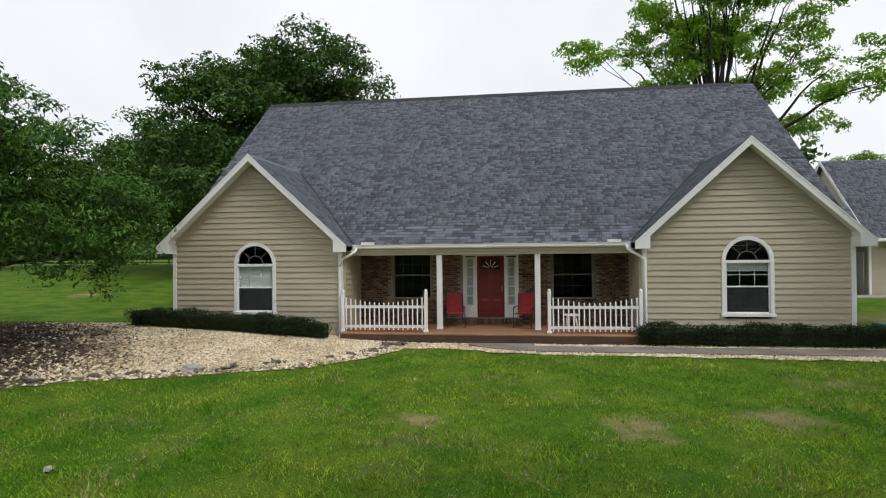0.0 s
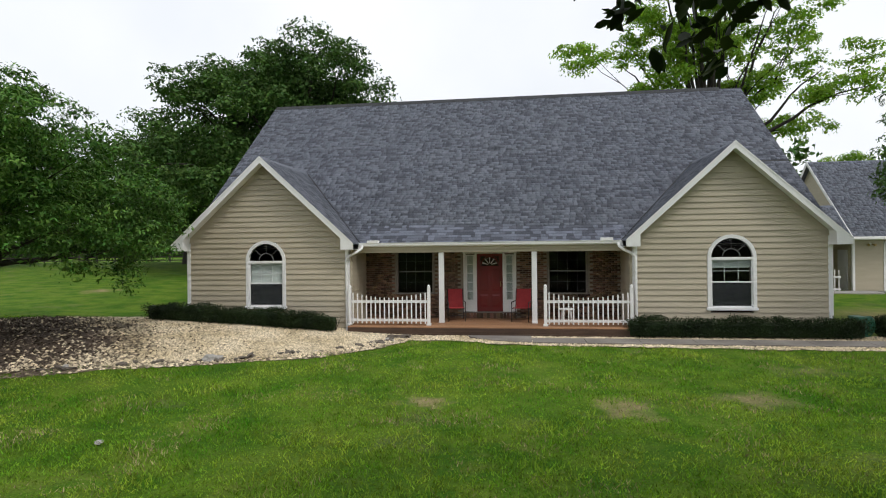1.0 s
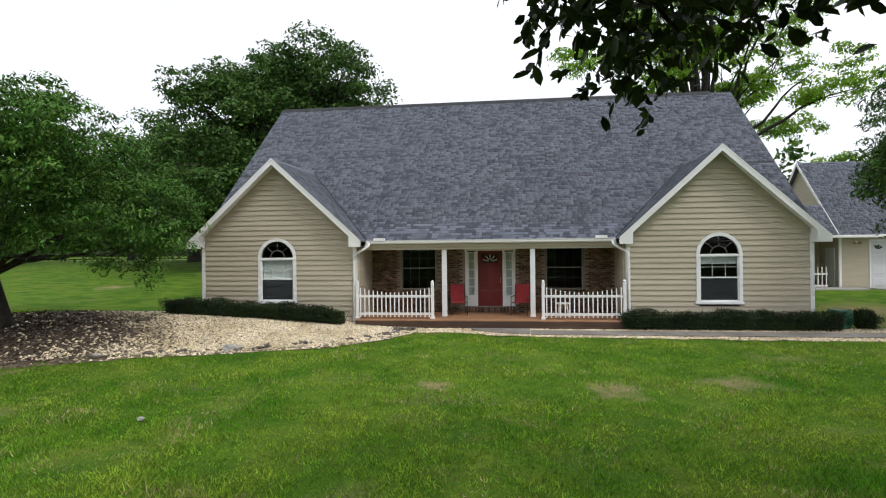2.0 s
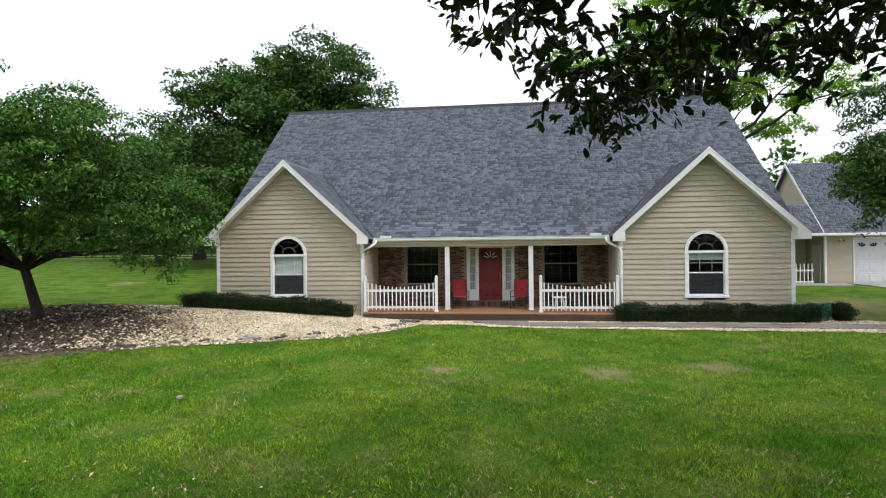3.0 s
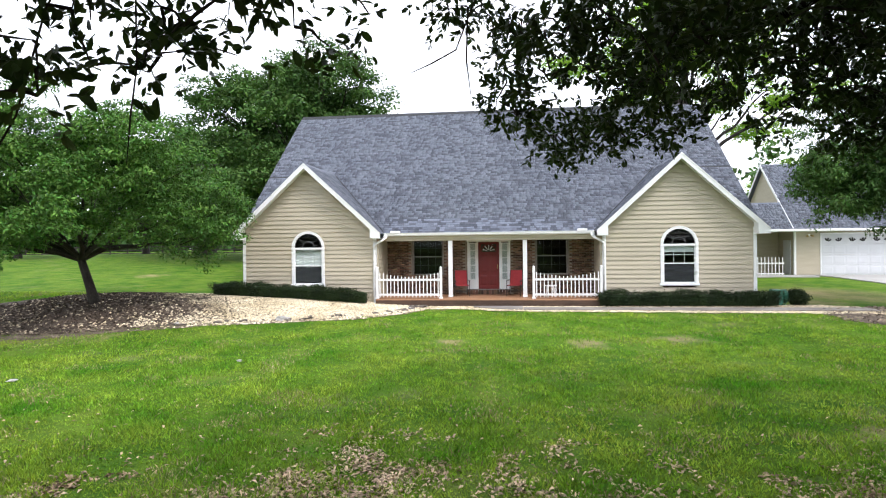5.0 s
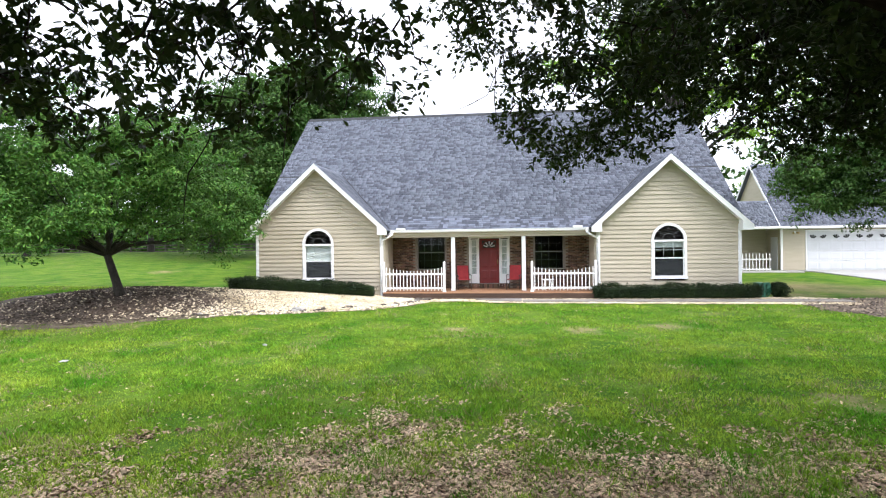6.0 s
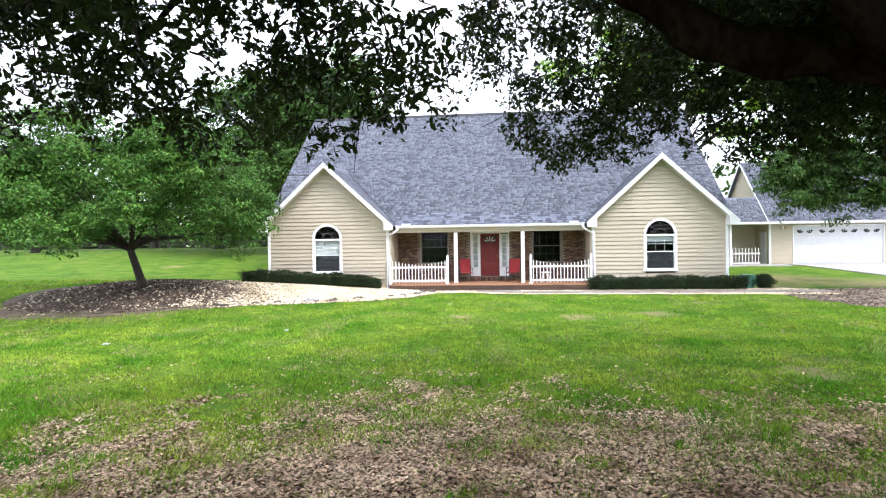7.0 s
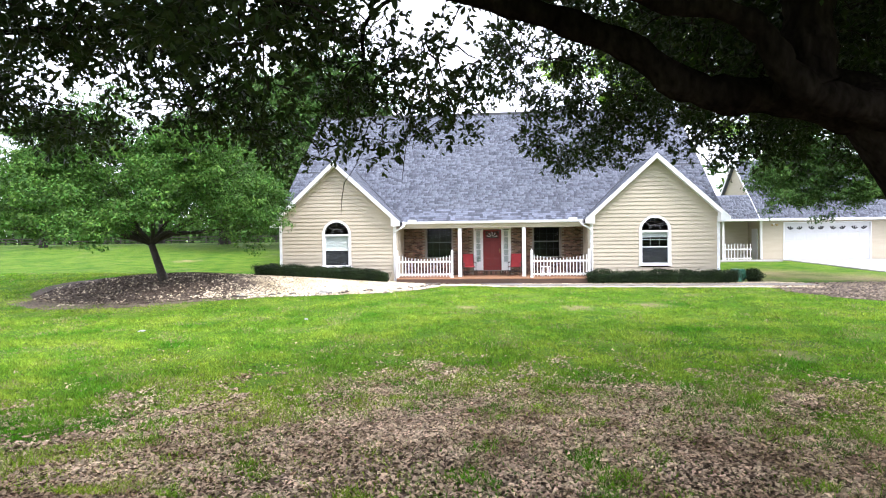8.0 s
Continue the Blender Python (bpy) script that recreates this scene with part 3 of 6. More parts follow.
def arched_window(sign, blind):
    cx = sign * PEAK_X
    y0, y1 = WY - 0.045, WY + 0.06
    w = part("arched_window", arch_ring(cx, WIN_HW, WIN_HW + 0.11, WIN_SPRING, y0, y1), M_WHITE, house, "white arched window with fan light")
    for s in (-1, 1):
        a, b = sorted((cx + s * WIN_HW, cx + s * (WIN_HW + 0.11)))
        part("casing", soft_box(a, b, y0, y1, WIN_SILL - 0.02, WIN_SPRING), M_WHITE, w)
    part("sill", soft_box(cx - WIN_HW - 0.14, cx + WIN_HW + 0.14, WY - 0.075, y1, WIN_SILL - 0.09, WIN_SILL), M_WHITE, w)
    part("transom", soft_box(cx - WIN_HW, cx + WIN_HW, WY - 0.03, y1, WIN_SPRING - 0.065, WIN_SPRING + 0.02), M_WHITE, w)
    meet = 1.57
    part("meeting_rail", soft_box(cx - WIN_HW, cx + WIN_HW, WY - 0.005, y1, meet - 0.022, meet + 0.022), M_WHITE, w)
    for s in (-1, 1):
        a, b = sorted((cx + s * WIN_HW, cx + s * (WIN_HW - 0.04)))
        part("stile", soft_box(a, b, WY + 0.0, y1, WIN_SILL, WIN_SPRING - 0.06, 0.004), M_WHITE, w)
    part("bottom_rail", soft_box(cx - WIN_HW, cx + WIN_HW, WY, y1, WIN_SILL, WIN_SILL + 0.045, 0.004), M_WHITE, w)
    # fan light bars
    part("fan_ring", arch_ring(cx, 0.245, 0.268, WIN_SPRING + 0.02, WY + 0.005, WY + 0.03), M_MUNTIN, w)
    for k in range(1, 4):
        a = math.pi * k / 4
        c, s = math.cos(a), math.sin(a)
        part("fan_bar", rod(cx + 0.265 * c, WY + 0.018, WIN_SPRING + 0.02 + 0.265 * s, cx + 0.6 * c, WY + 0.018, WIN_SPRING + 0.6 * s, 0.011, 6), M_MUNTIN, w)
    # panes
    glass_pane(half_disc(cx, WIN_HW - 0.002, WIN_SPRING + 0.02, WY + 0.022), w)
    for za, zb in ((WIN_SILL + 0.045, meet - 0.022), (meet + 0.022, WIN_SPRING - 0.065)):
        bm = bmesh.new()
        box(bm, cx - WIN_HW + 0.04, cx + WIN_HW - 0.04, WY + 0.018, WY + 0.024, za, zb)
        glass_pane(bm, w)
    # muntins behind the glass
    for za, zb, mat_ in ((meet, WIN_SPRING - 0.06, M_WHITE), (WIN_SILL, meet, M_MUNTIN)):
        for k in (1, 2):
            x = cx - WIN_HW + 2 * WIN_HW * k / 3
            part("muntin", soft_box(x - 0.008, x + 0.008, WY + 0.03, WY + 0.042, za, zb, 0.002), mat_, w)
        zc = (za + zb) / 2
        part("muntin", soft_box(cx - WIN_HW + 0.04, cx + WIN_HW - 0.04, WY + 0.03, WY + 0.042, zc - 0.008, zc + 0.008, 0.002), mat_, w)
    # blind and insect screen
    zb = WIN_SILL + 0.1 if blind == "full" else WIN_SPRING - 0.3
    bm = bmesh.new()
    z = WIN_SPRING - 0.02
    while z > zb:
        hull8(bm, [(cx - 0.57, WY + 0.1, z - 0.03), (cx + 0.57, WY + 0.1, z - 0.03), (cx + 0.57, WY + 0.115, z - 0.024), (cx - 0.57, WY + 0.115, z - 0.024),
                   (cx - 0.57, WY + 0.112, z + 0.002), (cx + 0.57, WY + 0.112, z + 0.002), (cx + 0.57, WY + 0.12, z), (cx - 0.57, WY + 0.12, z)])
        z -= 0.028
    part("blind", bm, M_BLIND, w, "pale slatted blind")
    bm = bmesh.new()
    box(bm, cx - WIN_HW + 0.042, cx + WIN_HW - 0.042, WY + 0.006, WY + 0.010, WIN_SILL + 0.047, meet - 0.024)
    part("insect_screen", bm, M_SCREEN, w, "grey insect screen")
    return w


# thin dark mesh that lets most of what lies behind show dimly
M_SCREEN = bpy.data.materials.new("insect_screen")
M_SCREEN.use_nodes = True
_n, _l = M_SCREEN.node_tree.nodes, M_SCREEN.node_tree.links
_t = _n.new("ShaderNodeBsdfTransparent")
_m = _n.new("ShaderNodeMixShader")
_m.inputs["Fac"].default_value = 0.6
_n["Principled BSDF"].inputs["Base Color"].default_value = (0.02, 0.024, 0.027, 1)
_n["Principled BSDF"].inputs["Roughness"].default_value = 0.8
_l.new(_t.outputs["BSDF"], _m.inputs[1])
_l.new(_n["Principled BSDF"].outputs["BSDF"], _m.inputs[2])
_l.new(_m.outputs["Shader"], _n["Material Output"].inputs["Surface"])

for s_ in (-1, 1):
    wing_front(s_)
    wing_trim(s_)
arched_window(-1, "full")
arched_window(1, "part")

# outer and back walls, inner walls and floors: plain, closing the house
bm = bmesh.new()
for s_ in (-1, 1):
    box(bm, *sorted((s_ * 10.09, s_ * 10.25)), WY + 0.17, 14.0, -0.3, 2.9)
box(bm, -10.08, 10.08, 13.84, 14.0, -0.3, 2.9)
part("outer_wall", bm, M_SIDING2, house)
for s_ in (-1, 1):
    bm = bmesh.new()
    pts = [(s_ * 10.2, EAVE_Y + 0.4, 2.9), (s_ * 10.2, 13.5, 2.9), (s_ * 10.2, RIDGE_Y, RIDGE_Z - 0.25)]
    f = bm.faces.new([bm.verts.new(p) for p in pts])
    g = bmesh.ops.extrude_face_region(bm, geom=[f])
    bmesh.ops.translate(bm, verts=[v for v in g["geom"] if isinstance(v, bmesh.types.BMVert)], vec=(-s_ * 0.1, 0, 0))
    bmesh.ops.recalc_face_normals(bm, faces=bm.faces[:])
    part("gable_wall", bm, M_SIDING2, house)
bm = bmesh.new()
box(bm, -10.08, 10.08, 4.0, 4.1, -0.3, 2.7)
for s_ in (-1, 1):
    box(bm, *sorted((s_ * 4.62, s_ * 4.7)), 0.2, 3.98, -0.3, 2.7)
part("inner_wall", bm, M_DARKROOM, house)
bm = bmesh.new()
box(bm, -10.08, 10.08, 0.2, 3.98, 2.7, 2.75)
for s_ in (-1, 1):
    box(bm, *sorted((s_ * 4.7, s_ * 10.08)), WY + 0.17, 0.19, 3.0, 3.05)
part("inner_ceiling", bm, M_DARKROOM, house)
bm = bmesh.new()
box(bm, -10.08, 10.08, 0.16, 3.98, -0.05, 0.4)
for s_ in (-1, 1):
    box(bm, *sorted((s_ * 4.7, s_ * 10.08)), WY + 0.17, 0.15, -0.05, 0.4)
part("inner_floor", bm, M_DECK, house)

# dark cut lines where the wing roofs meet the main roof
for s_ in (-1, 1):
    yb_ = EAVE_Y + (PEAK_Z - EAVE_Z) / SLOPE
    part("valley", rod(s_ * (PEAK_X - 0.02), yb_ - 0.02, PEAK_Z + 0.012, s_ * (PEAK_X - (PEAK_Z - EAVE_Z) / WSLOPE), EAVE_Y - 0.01, EAVE_Z + 0.012, 0.022, 6), M_RIDGE, house, "dark valley line of the roof")

# main roof: two slabs, ridge cap, rake boards
bm = bmesh.new()
t = 0.13
hull8(bm, [(-RAKE_X, EAVE_Y, EAVE_Z - t), (RAKE_X, EAVE_Y, EAVE_Z - t), (RAKE_X, RIDGE_Y, RIDGE_Z - t), (-RAKE_X, RIDGE_Y, RIDGE_Z - t),
           (-RAKE_X, EAVE_Y, EAVE_Z - .012), (RAKE_X, EAVE_Y, EAVE_Z - .012), (RAKE_X, RIDGE_Y, RIDGE_Z - .012), (-RAKE_X, RIDGE_Y, RIDGE_Z - .012)])
part("front_roof_deck", bm, M_RIDGE, house)
bm = bmesh.new()
BY = 2 * RIDGE_Y - EAVE_Y
hull8(bm, [(-RAKE_X, RIDGE_Y + .002, RIDGE_Z - t), (RAKE_X, RIDGE_Y + .002, RIDGE_Z - t), (RAKE_X, BY, EAVE_Z - t), (-RAKE_X, BY, EAVE_Z - t),
           (-RAKE_X, RIDGE_Y + .002, RIDGE_Z), (RAKE_X, RIDGE_Y + .002, RIDGE_Z), (RAKE_X, BY, EAVE_Z), (-RAKE_X, BY, EAVE_Z)])
part("back_roof_slope", bm, M_SHINGLE, house, "grey shingled back roof slope")
bm = bmesh.new()
hull8(bm, [(-RAKE_X + .05, RIDGE_Y - .16, RIDGE_Z - .11), (RAKE_X - .9, RIDGE_Y - .16, RIDGE_Z - .11), (RAKE_X - .9, RIDGE_Y + .16, RIDGE_Z - .11), (-RAKE_X + .05, RIDGE_Y + .16, RIDGE_Z - .11),
           (-RAKE_X + .05, RIDGE_Y - .04, RIDGE_Z + .06), (RAKE_X - .9, RIDGE_Y - .04, RIDGE_Z + .06), (RAKE_X - .9, RIDGE_Y + .04, RIDGE_Z + .06), (-RAKE_X + .05, RIDGE_Y + .04, RIDGE_Z + .06)])
part("ridge_vent", bm, M_RIDGE, house, "dark ridge vent")
for s_ in (-1, 1):
    bm = bmesh.new()
    xa, xb = sorted((s_ * RAKE_X, s_ * (RAKE_X + 0.015)))
    hull8(bm, [(xa, EAVE_Y, EAVE_Z - .15), (xb, EAVE_Y, EAVE_Z - .15), (xb, RIDGE_Y, RIDGE_Z - .15), (xa, RIDGE_Y, RIDGE_Z - .15),
               (xa, EAVE_Y, EAVE_Z - .01), (xb, EAVE_Y, EAVE_Z - .01), (xb, RIDGE_Y, RIDGE_Z - .01), (xa, RIDGE_Y, RIDGE_Z - .01)])
    part("drip_edge", bm, M_RIDGE, house)


# ---- porch: brick wall, ceiling, beam, gutter ----
OPENINGS = [(-3.34, -2.0, 1.12, 2.62), (2.03, 3.37, 1.12, 2.62), (-0.92, 0.92, FLOOR, 2.62)]
bm = bmesh.new()
edges_x = sorted({-4.6, 4.6, *(v for o in OPENINGS for v in o[:2])})
edges_z = sorted({-0.3, 2.75, *(v for o in OPENINGS for v in o[2:])})
corner = {}
for xa, xb in zip(edges_x, edges_x[1:]):
    for za, zb in zip(edges_z, edges_z[1:]):
        cx_, cz_ = (xa + xb) / 2, (za + zb) / 2
        if not any(o[0] < cx_ < o[1] and o[2] < cz_ < o[3] for o in OPENINGS):
            vs = []
            for q in ((xa, za), (xb, za), (xb, zb), (xa, zb)):
                if q not in corner:
                    corner[q] = bm.verts.new((q[0], 0.012, q[1]))
                vs.append(corner[q])
            bm.faces.new(vs)
g = bmesh.ops.extrude_face_region(bm, geom=bm.faces[:])
bmesh.ops.translate(bm, verts=[v for v in g["geom"] if isinstance(v, bmesh.types.BMVert)], vec=(0, 0.13, 0))
bmesh.ops.recalc_face_normals(bm, faces=bm.faces[:])
brick_wall = part("porch_wall", bm, M_MORTAR, house, "brown brick porch wall")

for s_ in (-1, 1):
    z = FLOOR
    while z < 2.68:
        xa, xb, xc = s_ * 4.49, s_ * 4.60, s_ * 4.465
        top = min(z + 0.178, 2.70)
        bm = bmesh.new()
        hull8(bm, [(xc, WY + .12, z), (xb, WY + .12, z), (xb, 0.0, z), (xc, 0.0, z),
                   (xa, WY + .12, top), (xb, WY + .12, top), (xb, 0.0, top), (xa, 0.0, top)])
        bmesh.ops.recalc_face_normals(bm, faces=bm.faces[:])
        part("siding_board", bm, M_SIDING, house)
        z = top

part("porch_ceiling", soft_box(-4.46, 4.46, -1.45, -0.005, 2.69, 2.72), M_CEIL, house)
part("porch_beam", soft_box(-4.46, 4.46, -1.47, -1.25, 2.56, 2.688, 0.01), M_SIDING2, house, "tan painted porch beam")
part("fascia", soft_box(-4.26, 4.26, EAVE_Y - 0.012, EAVE_Y + 0.02, 2.66, 2.86, 0.004), M_SIDING2, house)


def gutter():
    bm = bmesh.new()
    prof = [(-1.52, 2.77), (-1.60, 2.77), (-1.635, 2.81), (-1.635, 2.87), (-1.65, 2.88), (-1.65, 2.895), (-1.625, 2.895), (-1.622, 2.815), (-1.595, 2.783), (-1.52, 2.783)]
    ends = [[bm.verts.new((x, y, z)) for y, z in prof] for x in (-4.25, 4.25)]
    for k in range(len(prof)):
        bm.faces.new((ends[0][k], ends[0][(k + 1) % len(prof)], ends[1][(k + 1) % len(prof)], ends[1][k]))
    for e in ends:
        bm.faces.new(e)
    bmesh.ops.recalc_face_normals(bm, faces=bm.faces[:])
    g = part("gutter", bm, M_VINYL, house, "white eave gutter")
    for s in (-1, 1):
        part("end_cap", soft_box(*sorted((s * 4.2, s * 4.33)), -1.66, -1.3, 2.72, 2.9, 0.006), M_VINYL, g)
        # splash guard on the roof corner
        part("splash_guard", soft_box(*sorted((s * 3.62, s * 4.0)), -1.66, -1.42, 2.88, 2.98, 0.006), M_VINYL, g)
        d = bmesh.new()
        x0 = s * 4.16
        tube(d, [(x0, -1.60, 2.81), (x0 + s * 0.02, -1.68, 2.70), (x0 + s * 0.12, -1.88, 2.60), (x0 + s * 0.34, -1.93, 2.48), (x0 + s * 0.44, -1.95, 2.38),
                 (x0 + s * 0.45, -1.955, 2.2), (x0 + s * 0.45, -1.955, 0.3), (x0 + s * 0.45, -1.96, 0.1), (x0 + s * 0.42, -2.12, 0.0)],
             [0.045] * 9, 8)
        part("downspout", d, M_VINYL, g, "white bent downspout")


gutter()


def porch_window(x0, x1):
    z0, z1 = 1.12, 2.62
    w = part("porch_window", soft_box(x0 - 0.02, x0 + 0.05, -0.05, 0.1, z0, z1), M_TAUPE, house, "dark porch window with taupe frame and bars")
    part("frame", soft_box(x1 - 0.05, x1 + 0.02, -0.05, 0.1, z0, z1), M_TAUPE, w)
    part("frame", soft_box(x0 - 0.02, x1 + 0.02, -0.05, 0.1, z1, z1 + 0.06), M_TAUPE, w)
    part("sill", soft_box(x0 - 0.05, x1 + 0.05, -0.08, 0.1, z0 - 0.06, z0), M_TAUPE, w)
    zm = (z0 + z1) / 2
    part("meeting_rail", soft_box(x0 + 0.05, x1 - 0.05, 0.02, 0.07, zm - 0.02, zm + 0.02, 0.004), M_MUNTIN, w)
    for k in (1, 2, 3):
        x = x0 + (x1 - x0) * k / 4
        part("muntin", soft_box(x - 0.008, x + 0.008, 0.05, 0.062, z0, z1, 0.002), M_MUNTIN, w)
    for zz in (z0 + (z1 - z0) * 0.25, z0 + (z1 - z0) * 0.75):
        part("muntin", soft_box(x0 + .05, x1 - .05, 0.05, 0.062, zz - 0.008, zz + 0.008, 0.002), M_MUNTIN, w)
    b = bmesh.new()
    box(b, x0 + 0.05, x1 - 0.05, 0.04, 0.046, z0, z1)
    glass_pane(b, w)


porch_window(-3.34, -2.0)
porch_window(2.03, 3.37)


def front_door():
    z0, z1 = 0.45, 2.48
    d = thing("door_1", (0, 0, z0), "red panelled front door with half-round light", "door", kind="structure")
    bm = bmesh.new()
    box(bm, -0.455, 0.455, 0.03, 0.075, z0, 2.06)
    box(bm, -0.455, -0.33, 0.03, 0.075, 2.06, z1)
    box(bm, 0.33, 0.455, 0.03, 0.075, 2.06, z1)
    box(bm, -0.33, 0.33, 0.03, 0.075, 2.40, z1)
    for xa, xb in ((-0.36, -0.06), (0.06, 0.36)):
        for za, zb in ((0.62, 1.05), (1.18, 1.95)):
            hull8(bm, [(xa, 0.029, za), (xb, 0.029, za), (xb, 0.029, zb), (xa, 0.029, zb),
                       (xa + .05, 0.014, za + .05), (xb - .05, 0.014, za + .05), (xb - .05, 0.014, zb - .05), (xa + .05, 0.014, zb - .05)])
    bmesh.ops.recalc_face_normals(bm, faces=bm.faces[:])
    part("leaf", bm, M_DOOR, d)
    fan = part("fan_light", arch_ring(0, 0.29, 0.325, 2.08, 0.02, 0.06, n=16), M_DOOR, d)
    bm = bmesh.new()
    box(bm, -0.33, 0.33, 0.045, 0.05, 2.06, 2.40)
    glass_pane(bm, fan)
    for k in range(5):
        a = math.pi * (0.5 + k) / 5
        bm = bmesh.new()
        tube(bm, [(0.06 * math.cos(a), 0.035, 2.09 + 0.06 * math.sin(a)), (0.27 * math.cos(a), 0.035, 2.09 + 0.27 * math.sin(a))], [0.012, 0.028], 6)
        part("frosted_petal", bm, M_WHITE, fan)
    part("door_handle", rod(0.38, 0.0, 1.32, 0.38, -0.005, 1.52, 0.016), M_BRASS, d, "brass pull handle")
    for s in (-1, 1):
        part("jamb", soft_box(*sorted((s * 0.457, s * 0.53)), -0.04, 0.11, FLOOR + .1, 2.50), M_WHITE, d)
        sl = part("sidelight", soft_box(*sorted((s * 0.855, s * 0.93)), -0.04, 0.11, FLOOR + .1, 2.50), M_WHITE, d, "white framed sidelight")
        part("panel", soft_box(*sorted((s * 0.53, s * 0.855)), -0.01, 0.08, FLOOR + .1, 0.85), M_WHITE, sl)
        for k in range(6):
            zz = 0.85 + k * (2.44 - 0.85) / 5
            part("bar", soft_box(*sorted((s * 0.53, s * 0.855)), 0.0, 0.05, zz - 0.02, zz + 0.02, 0.004), M_WHITE, sl)
        for xx in (0.56, 0.825):
            part("bar", soft_box(*sorted((s * (xx - .03), s * (xx + .03))), -0.002, 0.048, 0.85, 2.44, 0.004), M_WHITE, sl)
        bm = bmesh.new()
        box(bm, *sorted((s * 0.53, s * 0.855)), 0.02, 0.026, 0.85, 2.46)
        glass_pane(bm, sl)
        bm = bmesh.new()
        box(bm, *sorted((s * 0.53, s * 0.855)), 0.09, 0.1, 0.85, 2.46)
        part("sheer_curtain", bm, M_BLIND, sl)
    part("head_casing", soft_box(-0.95, 0.95, -0.05, 0.11, 2.501, 2.62), M_WHITE, d)
    part("threshold", soft_box(-0.93, 0.93, -0.12, 0.1, 0.41, 0.448), M_CONCRETE, d)
    bm = bmesh.new()
    for k in range(16):
        x = -0.93 + k * 0.1165
        box(bm, x, x + 0.105, -0.1, 0.05, FLOOR, 0.408)
    part("brick_sill", bm, M_BRICK, d, "row of upright bricks below the door")
    return d


front_door()
part("porch_light", soft_box(-0.16, 0.16, -1.30, -1.05, 2.60, 2.688, 0.02), M_BRASS, house, "flush brass porch ceiling light")

# ---- deck ----
deck = thing("porch_deck", (0, -1.1, FLOOR), "reddish-brown stained wooden porch deck", "deck", kind="structure")
y = -2.48
while y < -0.02:
    part("plank", soft_box(-4.44, 4.44, y, min(y + 0.135, -0.005), FLOOR - 0.035, FLOOR, 0.006), M_DECK, deck)
    y += 0.141
part("skirt_board", soft_box(-4.44, 4.44, -2.485, -2.45, 0.02, FLOOR - 0.038, 0.008), M_SKIRT, deck)
part("skirt_board", soft_box(-4.44, 4.44, -2.5, -2.45, -0.16, 0.016, 0.008), M_SKIRT, deck)
bm = bmesh.new()
box(bm, -4.43, 4.43, -2.44, -0.01, -0.16, FLOOR - 0.04)
part("joists", bm, M_FENCE, deck)


def porch_post(x):
    p = thing("porch_post", (x, -1.36, FLOOR), "white square porch post", "post", "porch posts")
    part("shaft", soft_box(x - 0.085, x + 0.085, -1.445, -1.275, FLOOR, 2.56, 0.01), M_WHITE, p)
    part("base_trim", soft_box(x - 0.097, x + 0.097, -1.457, -1.263, FLOOR, FLOOR + 0.07, 0.008), M_WHITE, p)


porch_post(-1.53)
porch_post(1.53)


def picket_fence(x0, x1, y, base, dip, label, n=14, height=0.98, tall=1.18, post_left=True, post_right=True):
    f = thing("picket_fence", ((x0 + x1) / 2, y, base), label, "fence", "white picket fences")
    for x, on in ((x0, post_left), (x1, post_right)):
        if not on:
            continue
        p = part("post", soft_box(x - 0.05, x + 0.05, y - 0.05, y + 0.05, base, base + tall, 0.008), M_VINYL, f)
        bm = bmesh.new()
        tube(bm, [(x, y, base + tall), (x, y, base + tall + .02), (x, y, base + tall + .035), (x, y, base + tall + .07), (x, y, base + tall + .1), (x, y, base + tall + .13)],
             [0.062, 0.062, 0.035, 0.055, 0.045, 0.004], 10)
        part("finial", bm, M_VINYL, p)
        part("foot", soft_box(x - 0.075, x + 0.075, y - 0.075, y + 0.075, base, base + 0.06, 0.008), M_VINYL, p)
    for z in (base + 0.12, base + 0.72):
        part("rail", soft_box(x0 + 0.05, x1 - 0.05, y - 0.022, y + 0.022, z, z + 0.085, 0.006), M_VINYL, f)
    for k in range(n):
        u = (k + 0.75) / (n + 0.5)
        x = x0 + u * (x1 - x0)
        top = base + height - dip * math.sin(math.pi * u)
        bm = bmesh.new()
        w = 0.019
        box(bm, x - w, x + w, y - 0.045, y - 0.022, base + 0.055, top)
        vs = [bm.verts.new(q) for q in ((x - w, y - 0.045, top), (x + w, y - 0.045, top), (x + w, y - 0.022, top), (x - w, y - 0.022, top), (x, y - 0.033, top + 0.035))]
        for i in range(4):
            bm.faces.new((vs[i], vs[(i + 1) % 4], vs[4]))
        part("picket", bm, M_VINYL, f)
    return f


picket_fence(-4.46, -1.85, -2.1, FLOOR, 0.19, "white vinyl picket fence panel with dipped top", n=17, height=1.06)
picket_fence(1.85, 4.46, -2.1, FLOOR, 0.19, "white vinyl picket fence panel with dipped top", n=17, height=1.06)


# ---- trees ----
def unit_rows(v):
    return v / np.maximum(np.linalg.norm(v, axis=1)[:, None], 1e-6)


